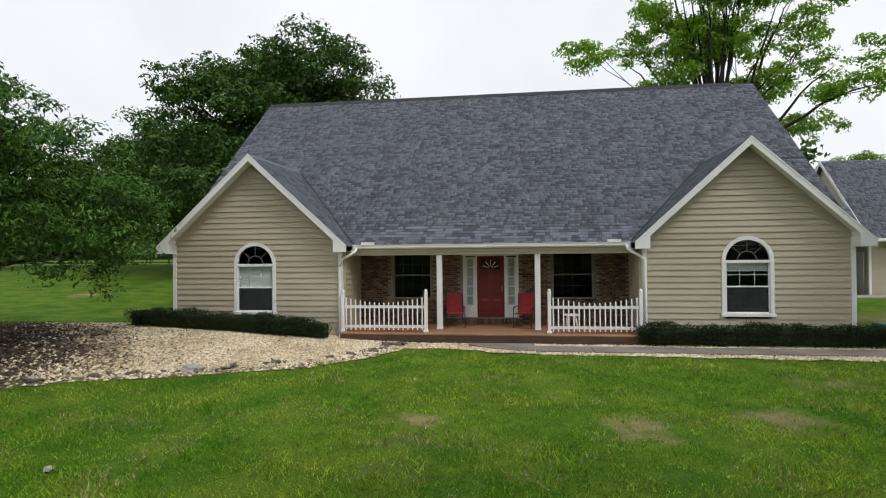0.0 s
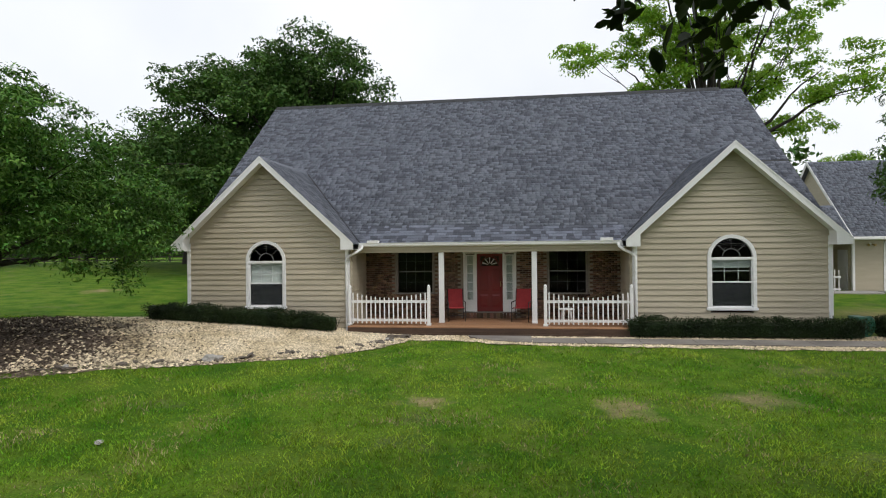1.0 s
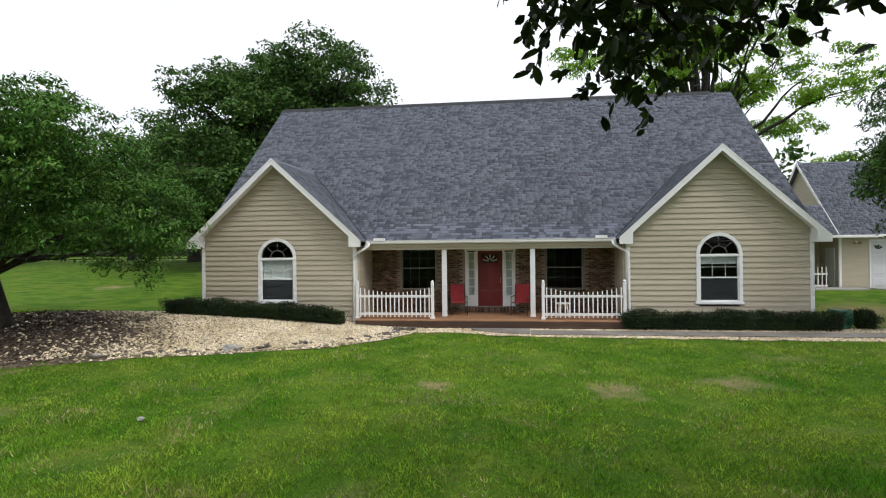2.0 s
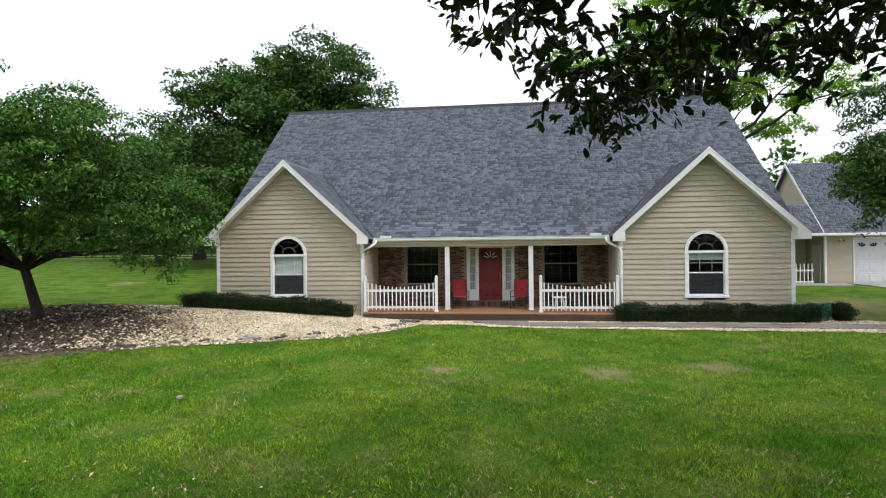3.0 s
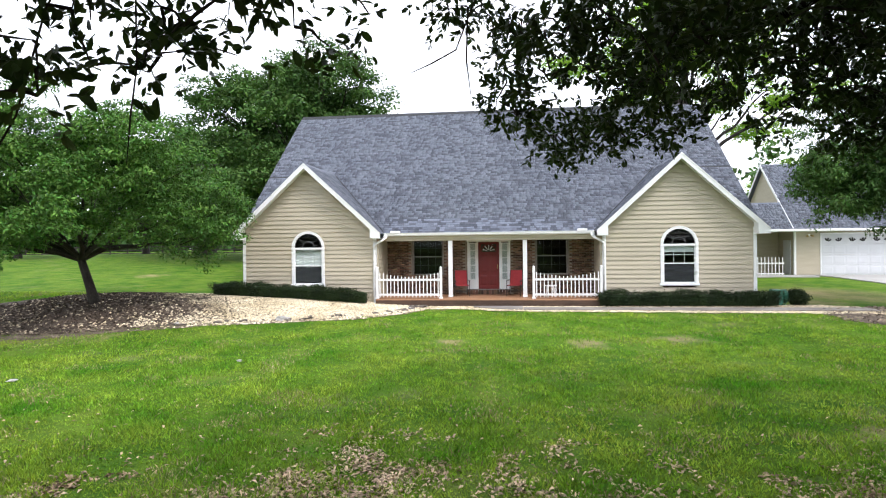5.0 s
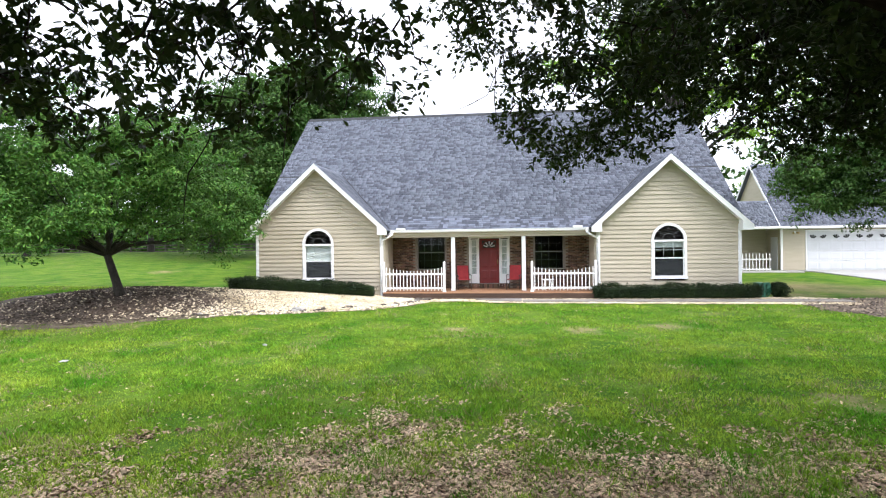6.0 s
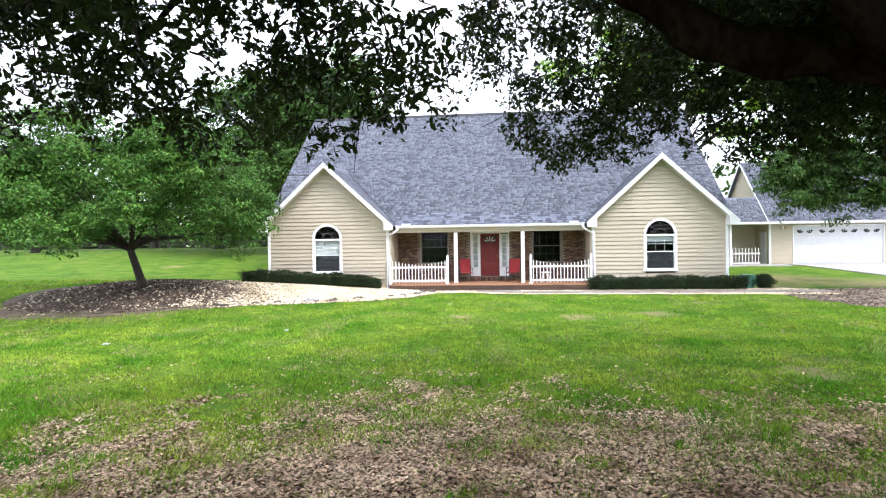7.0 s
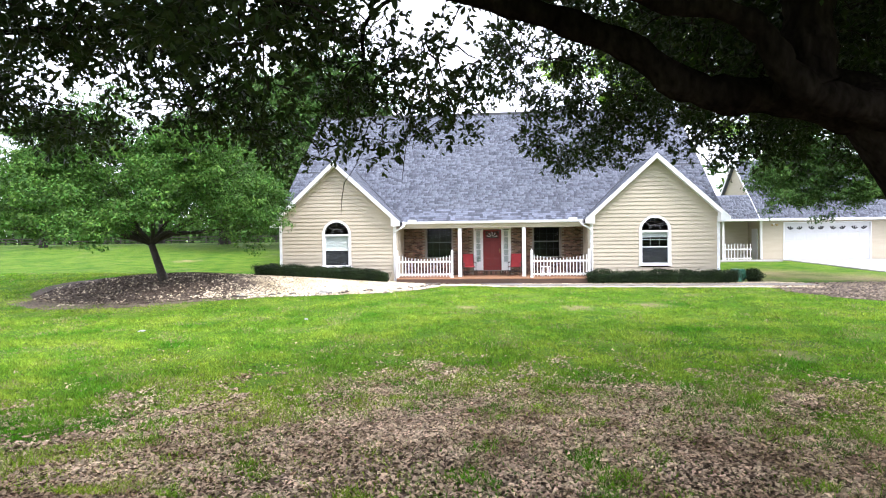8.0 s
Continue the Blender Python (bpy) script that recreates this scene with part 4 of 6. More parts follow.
def leaf_mesh(p, a, nn, size, rng_, long=2.2, six=False):
    """Corners and faces of leaves at p, pointing along a, facing nn; six: oval leaves folded on the midrib."""
    n_ = len(p)
    b = unit_rows(np.cross(nn, a))
    nn = np.cross(a, b)
    L = size * (0.6 + 0.8 * rng_.random((n_, 1)))
    W = L / long
    if six:
        v = np.stack([p - a * L / 2, p - a * L * .12 + b * W * .42 + nn * W * .12, p + a * L * .25 + b * W * .38 + nn * W * .12, p + a * L / 2,
                      p + a * L * .25 - b * W * .38 + nn * W * .12, p - a * L * .12 - b * W * .42 + nn * W * .12], axis=1)
        f = np.array([[0, 1, 2, 3], [0, 3, 4, 5]])
        k = 6
    else:
        v = np.stack([p - a * L / 2, p + b * W / 2 + nn * W * .15, p + a * L / 2, p - b * W / 2 + nn * W * .15], axis=1)
        f = np.array([[0, 1, 2, 3]])
        k = 4
    faces = (np.arange(n_)[:, None, None] * k + f[None]).reshape(-1, f.shape[1])
    return v.reshape(-1, 3), faces


def leaf_cloud(centres, spreads, counts, size, rng_, long=2.2, droop=0.25, six=False):
    """Many small leaves scattered round the centres."""
    c = np.repeat(np.asarray(centres, float), counts, axis=0)
    s = np.repeat(np.asarray(spreads, float), counts, axis=0)
    n_ = len(c)
    p = c + unit_rows(rng_.normal(size=(n_, 3))) * (rng_.random((n_, 1)) ** 0.45) * s
    a = unit_rows(rng_.normal(size=(n_, 3)) - np.array([0, 0, droop]))
    return leaf_mesh(p, a, rng_.normal(size=(n_, 3)), size, rng_, long, six)


def leaf_sprays(centres, reach, counts, size, rng_, long=2.0, six=False, shoots=6):
    """Leaves set along short shoots that fan out from each centre, crowded towards the tips."""
    m = len(centres)
    dirs = unit_rows(rng_.normal(size=(m * shoots, 3)) * np.array([1, 1, 0.7]) - np.array([0, 0, 0.12])).reshape(m, shoots, 3)
    who = np.repeat(np.arange(m), counts)
    n_ = len(who)
    d = dirs[who, rng_.integers(0, shoots, n_)]
    run = (0.15 + 0.85 * rng_.random((n_, 1)) ** 0.6) * np.repeat(np.asarray(reach, float), counts)[:, None]
    a = unit_rows(0.7 * d + 0.75 * rng_.normal(size=(n_, 3)) - np.array([0, 0, 0.15]))
    p = np.asarray(centres)[who] + d * run + a * size * 0.5
    nn = rng_.normal(size=(n_, 3)) + np.array([0, 0, 0.8])
    return leaf_mesh(p, a, nn, size, rng_, long, six)


def bough_leaves(boughs, radii, subs, per, size, rng_, flat=0.6, long=2.2, droop=0.3):
    """Boughs as heaps of smaller leaf pads: leaves crowd the tops and outsides of the pads and leave their undersides hollow."""
    m = len(boughs)
    d = rng_.normal(size=(m * subs, 3))
    d[:, 2] = np.where(rng_.random(m * subs) < 0.7, np.abs(d[:, 2]), d[:, 2])
    d = unit_rows(d)
    R = np.repeat(np.asarray(radii, float), subs)[:, None]
    c = np.repeat(np.asarray(boughs, float), subs, axis=0) + d * R * (0.35 + 0.6 * rng_.random((m * subs, 1))) * np.array([1, 1, flat])
    r_ = R * (0.26 + 0.26 * rng_.random((m * subs, 1)))
    counts = np.maximum(4, per * (r_[:, 0] / r_.mean()) ** 2 * (0.6 + 0.8 * rng_.random(m * subs))).astype(int)
    who = np.repeat(np.arange(m * subs), counts)
    n_ = len(who)
    e = rng_.normal(size=(n_, 3))
    e[:, 2] = np.where(rng_.random(n_) < 0.75, np.abs(e[:, 2]), e[:, 2])
    e = unit_rows(e)
    u = np.where(rng_.random((n_, 1)) < 0.75, 0.72 + 0.4 * rng_.random((n_, 1)) ** 1.5, rng_.random((n_, 1)))
    p = c[who] + e * u * r_[who] * np.array([1, 1, 0.7])
    nn = unit_rows(e + np.array([0, 0, 0.35]) + 0.55 * rng_.normal(size=(n_, 3)))
    a = rng_.normal(size=(n_, 3)) + 0.6 * e - np.array([0, 0, droop])
    a = unit_rows(a - nn * (a * nn).sum(axis=1)[:, None])
    return leaf_mesh(p, a, nn, size, rng_, long)


def limb_points(p0, p1, sag, rng_, n=5, wob=0.06):
    p0, p1 = np.array(p0, float), np.array(p1, float)
    L = np.linalg.norm(p1 - p0)
    out = []
    for i in range(n + 1):
        u = i / n
        q = p0 + (p1 - p0) * u
        q[2] += sag * math.sin(math.pi * u)
        if 0 < i < n:
            q += rng_.normal(size=3) * wob * L / n
        out.append(tuple(q))
    return out


def tree(name, base, trunk_r, fork, crown, boughs, bough_r, subs, per, size, leafmat, label, seed, lean=(0, 0), limbs=10, twigs=18, long=2.2, shell=0.6, flat=0.6, droop=0.3, fill=0.2):
    """A tapered trunk, forking limbs and a crown of leafy boughs. crown: lobes (x, y, z, rx, ry, rz) round the base."""
    r = np.random.default_rng(seed)
    bx, by = base
    bz = ground_z(bx, by)
    t = thing(name, (bx, by, bz), label, "tree")
    top = (bx + lean[0], by + lean[1], bz + fork)
    bm = bmesh.new()
    tube(bm, [(bx, by, bz - 0.15), (bx, by, bz + 0.05), (bx + lean[0] * .3, by + lean[1] * .3, bz + fork * .35), top],
         [trunk_r * 1.7, trunk_r * 1.25, trunk_r, trunk_r * .85], 12)
    part("trunk", bm, M_BARK, t)
    area = np.array([(c[3] * c[4] * c[5]) ** 0.7 for c in crown])
    cs = []
    while len(cs) < boughs:
        cx, cy, cz, rx, ry, rz = crown[r.choice(len(crown), p=area / area.sum())]
        d = r.normal(size=3)
        d /= np.linalg.norm(d)
        rad = shell + (1 - shell) * r.random() if r.random() > fill else r.random() * shell
        q = np.array([bx + cx + d[0] * rx * rad, by + cy + d[1] * ry * rad, bz + cz + d[2] * rz * rad])
        if cs and np.linalg.norm((np.array(cs) - q) / np.array([1, 1, 0.7]), axis=1).min() < bough_r * 0.55 and r.random() < 0.85:
            continue
        cs.append(q)
    cs = np.array(cs)
    for i in range(limbs):
        q = cs[r.integers(len(cs))]
        mid = tuple(np.array(top) * 0.45 + q * 0.55 + np.array([0, 0, 0.3 * fork * r.random()]))
        bm = bmesh.new()
        tube(bm, limb_points(top, mid, 0.12 * fork, r) + limb_points(mid, q, 0.06 * fork, r)[1:], list(np.linspace(trunk_r * .6, trunk_r * .06, 11)), 6)
        part("limb", bm, M_BARK, t)
    for q in cs[r.choice(len(cs), min(twigs, len(cs)), replace=False)]:
        e = cs[np.argmin(np.linalg.norm(cs - (q * .7 + np.array(top) * .3), axis=1))]
        bm = bmesh.new()
        tube(bm, limb_points(e, q, 0, r, 3), [trunk_r * .14, trunk_r * .1, trunk_r * .07, trunk_r * .03], 5)
        part("branch", bm, M_TWIG, t)
    v, f = bough_leaves(cs, bough_r * (0.65 + 0.7 * r.random(len(cs))), subs, per, size, r, flat, long, droop)
    raw_part("crown", v, f, leafmat, t)
    return t


# small spreading tree in the gravel bed
tree("garden_tree", (-13.2, -7.0), 0.15, 1.5,
     [(-0.2, -1.0, 3.9, 4.4, 4.2, 1.7), (-4.6, -1.6, 3.5, 3.2, 3.4, 1.8), (2.9, 0.4, 3.7, 1.9, 2.2, 1.2), (-0.4, -1.4, 5.6, 2.7, 2.5, 1.5), (-2.6, -1.4, 5.0, 2.4, 2.4, 1.3), (1.6, -0.8, 4.9, 2.0, 2.0, 1.2), (2.9, -2.0, 4.4, 2.0, 1.8, 1.2),
      (3.5, 1.8, 3.4, 1.2, 1.3, 1.1), (3.0, 1.5, 2.6, 1.0, 1.2, 0.6), (3.0, 1.3, 2.2, 1.6, 1.6, 0.7), (0.2, -4.4, 2.5, 2.6, 1.6, 1.2), (2.2, -1.0, 2.4, 2.0, 1.6, 0.5), (-1.6, -3.0, 2.2, 2.4, 2.0, 0.6), (-4.5, -2.0, 2.3, 3.0, 2.6, 0.6)],
     260, 0.9, 7, 70, 0.125, M_LEAF_A, "small spreading green tree with a slim leaning trunk", 11, lean=(-0.55, 0.1), limbs=16, twigs=40, long=2.6, droop=0.7, flat=0.8)
# tall trees behind the house
tree("shade_tree", (-26.2, 24.5), 0.5, 2.4,
     [(3, -2, 7.0, 6.0, 6.0, 3.6), (-2, 0, 6.5, 5, 6, 4), (5, -4, 6.0, 5.5, 6, 3.4), (2, -4, 3.6, 7.5, 5.5, 1.3)], 90, 2.3, 8, 70, 0.30, M_LEAF_B, "dark green shade tree in the back lawn", 21, limbs=12, flat=0.85)
tree("shade_tree", (-15.0, 20.0), 0.5, 4.0,
     [(0.3, 0, 11.4, 6.0, 6, 5.0), (-3.6, -2, 9.0, 6.4, 6, 5.2), (2.0, 0, 10.4, 4.4, 5, 5.0), (-1, 0, 12.5, 4, 4, 4), (-4, -6, 5.2, 5.5, 5, 2.2), (-1, -4, 4.8, 6, 5, 1.6)], 190, 2.0, 8, 66, 0.28, M_LEAF_B,
     "tall dark green shade tree behind the house", 22, limbs=22, twigs=40, flat=0.85)
tree("pecan_tree", (15.0, 25.0), 0.32, 6.0,
     [(-4.2, 0, 15.6, 3.4, 4, 4.4), (3, 0, 15.5, 4.2, 5, 4.6), (0, 0, 20, 6, 5, 4), (7.5, -2, 12.5, 2.6, 4, 2.2), (-9.3, 0, 15.6, 1.7, 2.5, 2.6), (5.5, -1, 10.5, 1.6, 3, 1.5)], 100, 1.65, 6, 75, 0.27, M_LEAF_C,
     "tall airy yellow-green tree behind the house", 23, limbs=34, twigs=40, fill=0.15, flat=0.9)
tree("drooping_tree", (19.5, -3.0), 0.28, 2.6,
     [(-3.4, 0.2, 6.8, 3.6, 3, 2.2), (-6.0, 0.4, 5.4, 2.0, 2, 2.2), (0, 0, 7.5, 3.4, 3.2, 2.4), (-5.2, 0, 3.9, 2.6, 1.8, 1.0), (-2.6, 0, 4.4, 2.4, 1.8, 1.2), (-3.6, 0, 5.0, 3.2, 2.0, 1.4), (-3.0, -0.4, 3.7, 2.6, 1.4, 0.7), (-7.7, 0, 4.4, 1.0, 1.2, 0.7), (-6.2, 0, 3.8, 1.6, 1.4, 0.7), (-7.2, 0, 5.8, 1.2, 1.5, 1.2)],
     235, 0.85, 7, 54, 0.16, M_LEAF_B, "green tree with drooping branches beside the walk", 24, limbs=14, long=3.2, droop=1.2, flat=0.9)


# live oak over the lawn
def live_oak():
    r = np.random.default_rng(5)
    bx, by = 5.6, -24.0
    bz = ground_z(bx, by)
    t = thing("live_oak", (bx, by, bz), "old live oak with heavy spreading limbs and dark leaves", "tree")
    bm = bmesh.new()
    tube(bm, [(bx, by, bz - .3), (bx, by, bz + .05), (bx - .05, by - .05, bz + .5), (5.25, by - .1, 0.9), (4.9, by - .2, 1.6), (4.45, by - .3, 2.15), (4.05, by - .4, 2.55), (3.65, by - .45, 2.88), (3.35, by - .5, 3.08), (3.15, by - .5, 3.14)],
         [1.1, 0.85, 0.7, 0.62, 0.58, 0.54, 0.47, 0.34, 0.24, 0.12], 18)
    part("trunk", bm, M_OAKBARK_SHADED, t)
    limbs = [
        # low limb that reaches across the view, and the arched one above it
        [(3.6, -24.5, 2.92), (3.2, -24.5, 3.06), (2.78, -24.5, 3.19), (2.31, -24.5, 3.22), (1.92, -24.5, 3.34), (1.53, -24.5, 3.64), (1.04, -24.5, 3.86), (0.58, -24.5, 4.02), (-0.2, -24.45, 4.25), (-1.2, -24.3, 4.4), (-2.48, -24.0, 4.38), (-3.5, -23.9, 4.25), (-5.0, -23.8, 4.3)],
        [(3.5, -24.7, 2.98), (3.0, -24.85, 3.05), (2.7, -24.95, 3.12), (2.51, -25.0, 3.28), (2.34, -25.0, 3.55), (2.09, -25.0, 3.71), (1.78, -25.0, 3.75), (1.3, -25.1, 3.9), (0.3, -25.6, 4.5), (-1.2, -26.2, 5.0)],
        [(2.72, -24.85, 3.15), (2.74, -24.8, 3.55), (2.78, -24.75, 3.95), (2.7, -24.4, 4.8), (2.4, -23.6, 6.2), (2.0, -23.0, 7.8)],
        [(4.1, -24.3, 2.6), (3.75, -24.3, 3.0), (3.3, -24.2, 3.3), (3.05, -23.8, 3.6), (3.3, -22.6, 3.95), (3.6, -21.4, 4.3), (3.8, -20.4, 4.5), (3.3, -19.4, 4.4)],
        [(4.6, -24.2, 2.3), (5.4, -23.2, 3.4), (6.6, -22.0, 4.3), (8.2, -20.6, 4.7)],
        [(4.5, -24.3, 2.3), (4.2, -25.8, 4.2), (3.6, -27.8, 5.2), (2.4, -30.5, 5.6), (-1.0, -32.0, 5.8)],
        [(4.8, -24.1, 2.0), (6.4, -25.2, 4.0), (8.0, -26.8, 4.9)],
        [(6.6, -22.0, 4.3), (8.8, -19.0, 5.6), (10.8, -16.0, 6.6), (12.6, -12.8, 7.2)],
        [(-1.2, -24.3, 4.4), (-1.79, -23.5, 4.3), (-2.03, -23.45, 4.16), (-2.34, -23.4, 3.89), (-2.66, -23.4, 3.72), (-3.1, -23.1, 3.6)],
        [(-0.2, -24.45, 4.25), (-0.7, -24.1, 4.1), (-0.9, -23.4, 3.9), (-0.9, -23.0, 3.6)],
    ]
    radii = [0.175, 0.135, 0.22, 0.22, 0.26, 0.24, 0.26, 0.17, 0.04, 0.022]
    for pts, r0 in zip(limbs, radii):
        fine = []
        q = [np.array(p) for p in ([pts[0]] + pts + [pts[-1]])]
        for k in range(len(pts) - 1):
            a, b, c, d = q[k:k + 4]
            for u in (0.0, 0.2, 0.4, 0.6, 0.8):
                fine.append(tuple(0.5 * (2 * b + (c - a) * u + (2 * a - 5 * b + 4 * c - d) * u ** 2 + (3 * b - a - 3 * c + d) * u ** 3) + r.normal(size=3) * 0.007))
        fine.append(pts[-1])
        bm = bmesh.new()
        tube(bm, fine, [max(0.018, r0 * (1 - 0.85 * (i / (len(fine) - 1)) ** 1.1) * (1 + 0.1 * math.sin(1.3 * i + r0 * 40)) * r.uniform(0.96, 1.05)) for i in range(len(fine))], 12)
        part("limb", bm, M_OAKBARK_SHADED, t)
    nodes = np.array([q for pts in limbs for a, c in zip(pts, pts[1:]) for q in (np.array(a), (np.array(a) + np.array(c)) / 2)] + [np.array(p[-1]) for p in limbs])

    def low(x, y_):
        """Height of the underside of the crown."""
        x += 0.35
        wave = 0.16 * math.sin(2.9 * x + 0.7 * y_) + 0.12 * math.sin(5.3 * x - 1.1 * y_)
        if x > 0.7:
            return 3.22 + wave + 0.28 * smooth01(-y_, 20.2, 22.5) + (0.9 * smooth01(-y_, 22.5, 24.5) if x < 2.5 else 0.3 * smooth01(-y_, 23, 25))
        if y_ < -23.9 and x < 1.1:
            return 3.0 + 1.1 * wave + 0.3 * smooth01(-y_, 24.5, 25.2) + 0.25 * smooth01(-x, 1.5, 4)
        return 3.15 + wave + 0.5 * smooth01(-y_, 23.6, 25.5) + 0.25 * smooth01(-x, 3.5, 6.5)

    near, near_s = [], []
    for x, y_, z in ((1.2, -19.3, 3.4), (1.45, -19.1, 3.3), (1.72, -18.85, 3.17), (1.8, -19.1, 3.3), (2.1, -19.2, 3.3), 
                     (2.6, -19.6, 3.4), (4.0, -20.1, 3.05), (4.5, -19.9, 3.1), (5.1, -19.6, 3.0), (5.9, -19.36, 2.9), (6.6, -19.4, 3.0),
                     (-4.9, -23.2, 3.2), (-3.9, -23.1, 3.1), (-3.0, -23.0, 3.1), (-2.2, -23.1, 3.05), (-1.7, -23.0, 2.9), (-1.45, -23.1, 2.95), (-0.8, -23.2, 3.08),
                     (-0.5, -23.3, 3.1), (-0.31, -23.5, 3.08), (-0.42, -23.0, 3.06), (-0.3, -23.0, 3.22), (-0.1, -23.0, 3.2), (0.08, -23.05, 3.2), (0.2, -22.9, 3.24), (-0.75, -23.5, 2.8), (-0.9, -23.6, 2.9), (-1.6, -23.5, 2.95), (-1.25, -23.4, 3.0), (4.7, -19.9, 3.5), (4.95, -19.8, 3.7), (5.2, -19.8, 3.45)):
        for k in range(5):
            near.append((x + r.normal() * .1, y_ + r.normal() * .14, z + 0.06 + 0.13 * k + r.normal() * .03))
            near_s.append((0.17, 0.17, 0.10))
    while len(near) < 4700:
        x, y_ = r.uniform(-7.5, 9), r.uniform(-26.6, -19.1)
        if x < 0.8 - 0.1 * (y_ + 20) and y_ > -22.9 or x < 0.4 and y_ > -22.6 + 0.25 * math.sin(2 * x) or -0.1 < x < 0.6 and y_ > -23.95 or 0.62 < x < 1.6 and y_ < -23.9 or abs(x - 0.8) < 0.8 and y_ < -25.0:
            continue
        if -0.6 < x < 0.4 and -23.95 < y_ and r.random() < 0.6:
            continue
        if y_ > (-18.95 if 1.3 < x < 2.2 else -19.5):
            continue
        z = low(x, y_) + 0.12 + 1.5 * r.random() ** 1.2
        k = 1.4 if x > 0.7 else 0.95
        if noise.noise(Vector((x * k, y_ * k, z * 1.7))) < (-0.3 if x > 2.6 else 0.0 if x < -0.5 else -0.04 if x < 0.7 else 0.02):
            continue
        near.append((x, y_, z))
        near_s.append((0.22, 0.22, 0.14))
    for _ in range(45):
        near.append((r.uniform(0.35, 0.85), r.uniform(-21.6, -20.0), r.uniform(4.3, 5.3)))
        near_s.append((0.24, 0.24, 0.15))
    near = np.array(near)
    # higher crown, seen only against the sky and shading the ground
    far, far_s = [], []
    while len(far) < 1130:
        x, y_ = r.uniform(-10.5, 14), r.uniform(-33, -13.5)
        if x < 0.3 and y_ > -23.0 or y_ > -19.4 and x < 2.0 or y_ > -15:
            continue
        if x < 2.6 and y_ > -23.4 and (x < 0.85 or r.random() < 0.5) or y_ > -19.4 and r.random() < 0.6:
            continue
        if x < 0.6 and r.random() < 0.72:
            continue
        if y_ < -27 and r.random() < 0.75 or x > 4.0 and y_ < -20.5 and r.random() < 0.75:
            continue
        if -0.05 < x < 0.55 and y_ > -26 and r.random() < 0.75:
            continue
        z = low(x, y_) + 1.3 + 3.6 * r.random() ** 0.9
        if y_ > -19.6:
            z = max(z, 3.9 + 0.5 * (y_ + 19.6) + r.random())
        far.append((x, y_, z))
        far_s.append((0.6, 0.6, 0.45))
    # limbs reaching out to the open side, added to shade lawn and wall there
    while len(far) < 1280:
        x, y_ = r.uniform(8.0, 17), r.uniform(-19.4, -8.5)
        if x < 2.4 + 0.8 * (y_ + 19.6) + 1.2:
            continue
        far.append((x, y_, r.uniform(5.6, 9.5)))
        far_s.append((0.75, 0.75, 0.5))
    while len(far) < 1600:
        x, y_ = r.uniform(3.0, 9.5), r.uniform(-21.6, -17.0)
        z = r.uniform(3.75, 6.6)
        if x < 3.0 + 0.55 * (y_ + 21.6) or noise.noise(Vector((x, y_, z))) < -0.1:
            continue
        far.append((x, y_, z))
        far_s.append((0.4, 0.4, 0.3))
    far = np.array(far)
    # thick crown top and side away from the house, unseen, added for shade
    top, top_s = [], []
    while len(top) < 400:
        x, y_ = r.uniform(-9, 6), r.uniform(-36, -20.5)
        floor_ = 3.2 + 0.43 * (y_ + 29.4) if y_ > -30 else 2.8
        z = max(4.2, floor_) + 3.2 * r.random()
        if y_ > -30 and z < floor_ or -30.6 < y_ < -28.4 and abs(x - 0.6) < 1.6 and z < 4.5 or z > 8.5 - 0.05 * (x - 1.5) ** 2:
            continue
        top.append((x, y_, z))
        top_s.append((0.8, 0.8, 0.45))
    # twigs: each clump hangs from the nearest limb or earlier clump
    bm = bmesh.new()
    every = np.concatenate([near, far[::5]])
    reach = np.array([np.linalg.norm(nodes - q, axis=1).min() for q in every])
    held = list(nodes)
    for i in np.argsort(reach):
        q = every[i]
        h_ = np.array(held)
        e = h_[np.argmin(np.linalg.norm(h_ - q, axis=1))]
        held.append(q)
        L = np.linalg.norm(e - q)
        tube(bm, limb_points(e, q, 0.03, r, 3, 0.15), [0.006 + 0.012 * min(1, L), 0.009, 0.006, 0.003], 3, cap=False)
    # bare dangling twigs
    for p in ([(-0.8, -23.2, 3.7), (-0.84, -23.2, 3.45), (-0.9, -23.2, 3.35), (-0.98, -23.2, 3.1), (-1.04, -23.2, 2.92), (-1.12, -23.2, 2.8), (-1.18, -23.2, 2.72), (-1.21, -23.2, 2.55), (-1.22, -23.2, 2.38)],
              [(-1.0, -23.2, 3.04), (-1.12, -23.2, 2.98), (-1.2, -23.2, 2.96)], [(-0.5, -23.2, 3.4), (-0.5, -23.2, 3.09), (-0.53, -23.2, 2.9), (-0.55, -23.2, 2.7)],
              [(0.86, -22.6, 3.6), (0.74, -22.6, 3.3), (0.62, -22.6, 3.24), (0.52, -22.6, 3.2)], [(0.8, -22.6, 3.5), (0.79, -22.6, 3.25), (0.81, -22.6, 3.08)]):
        tube(bm, p, [0.0045] * (len(p) - 1) + [0.002], 4, cap=False)
    part("twig", bm, M_TWIG, t, kind="stuff")
    share = np.where(np.arange(len(near)) < 160, 0.6, 1.0)
    close = (near[:, 2] < 3.75) & (near[:, 0] < 4.5)
    for name_, pick, oval in (("crown_underside", close, True), ("crown_inside", ~close, False)):
        q = near[pick]
        v, f = leaf_sprays(q, np.array(near_s)[pick][:, 0] * 1.12, ((54 if oval else 44) * share[pick] * (0.6 + 0.8 * r.random(len(q)))).astype(int), 0.063 if oval else 0.071, r, 2.0, oval)
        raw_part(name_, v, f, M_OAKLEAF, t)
    low_ = (far[:, 0] < 7) & (far[:, 1] > -25) & (far[:, 2] < 6.6)
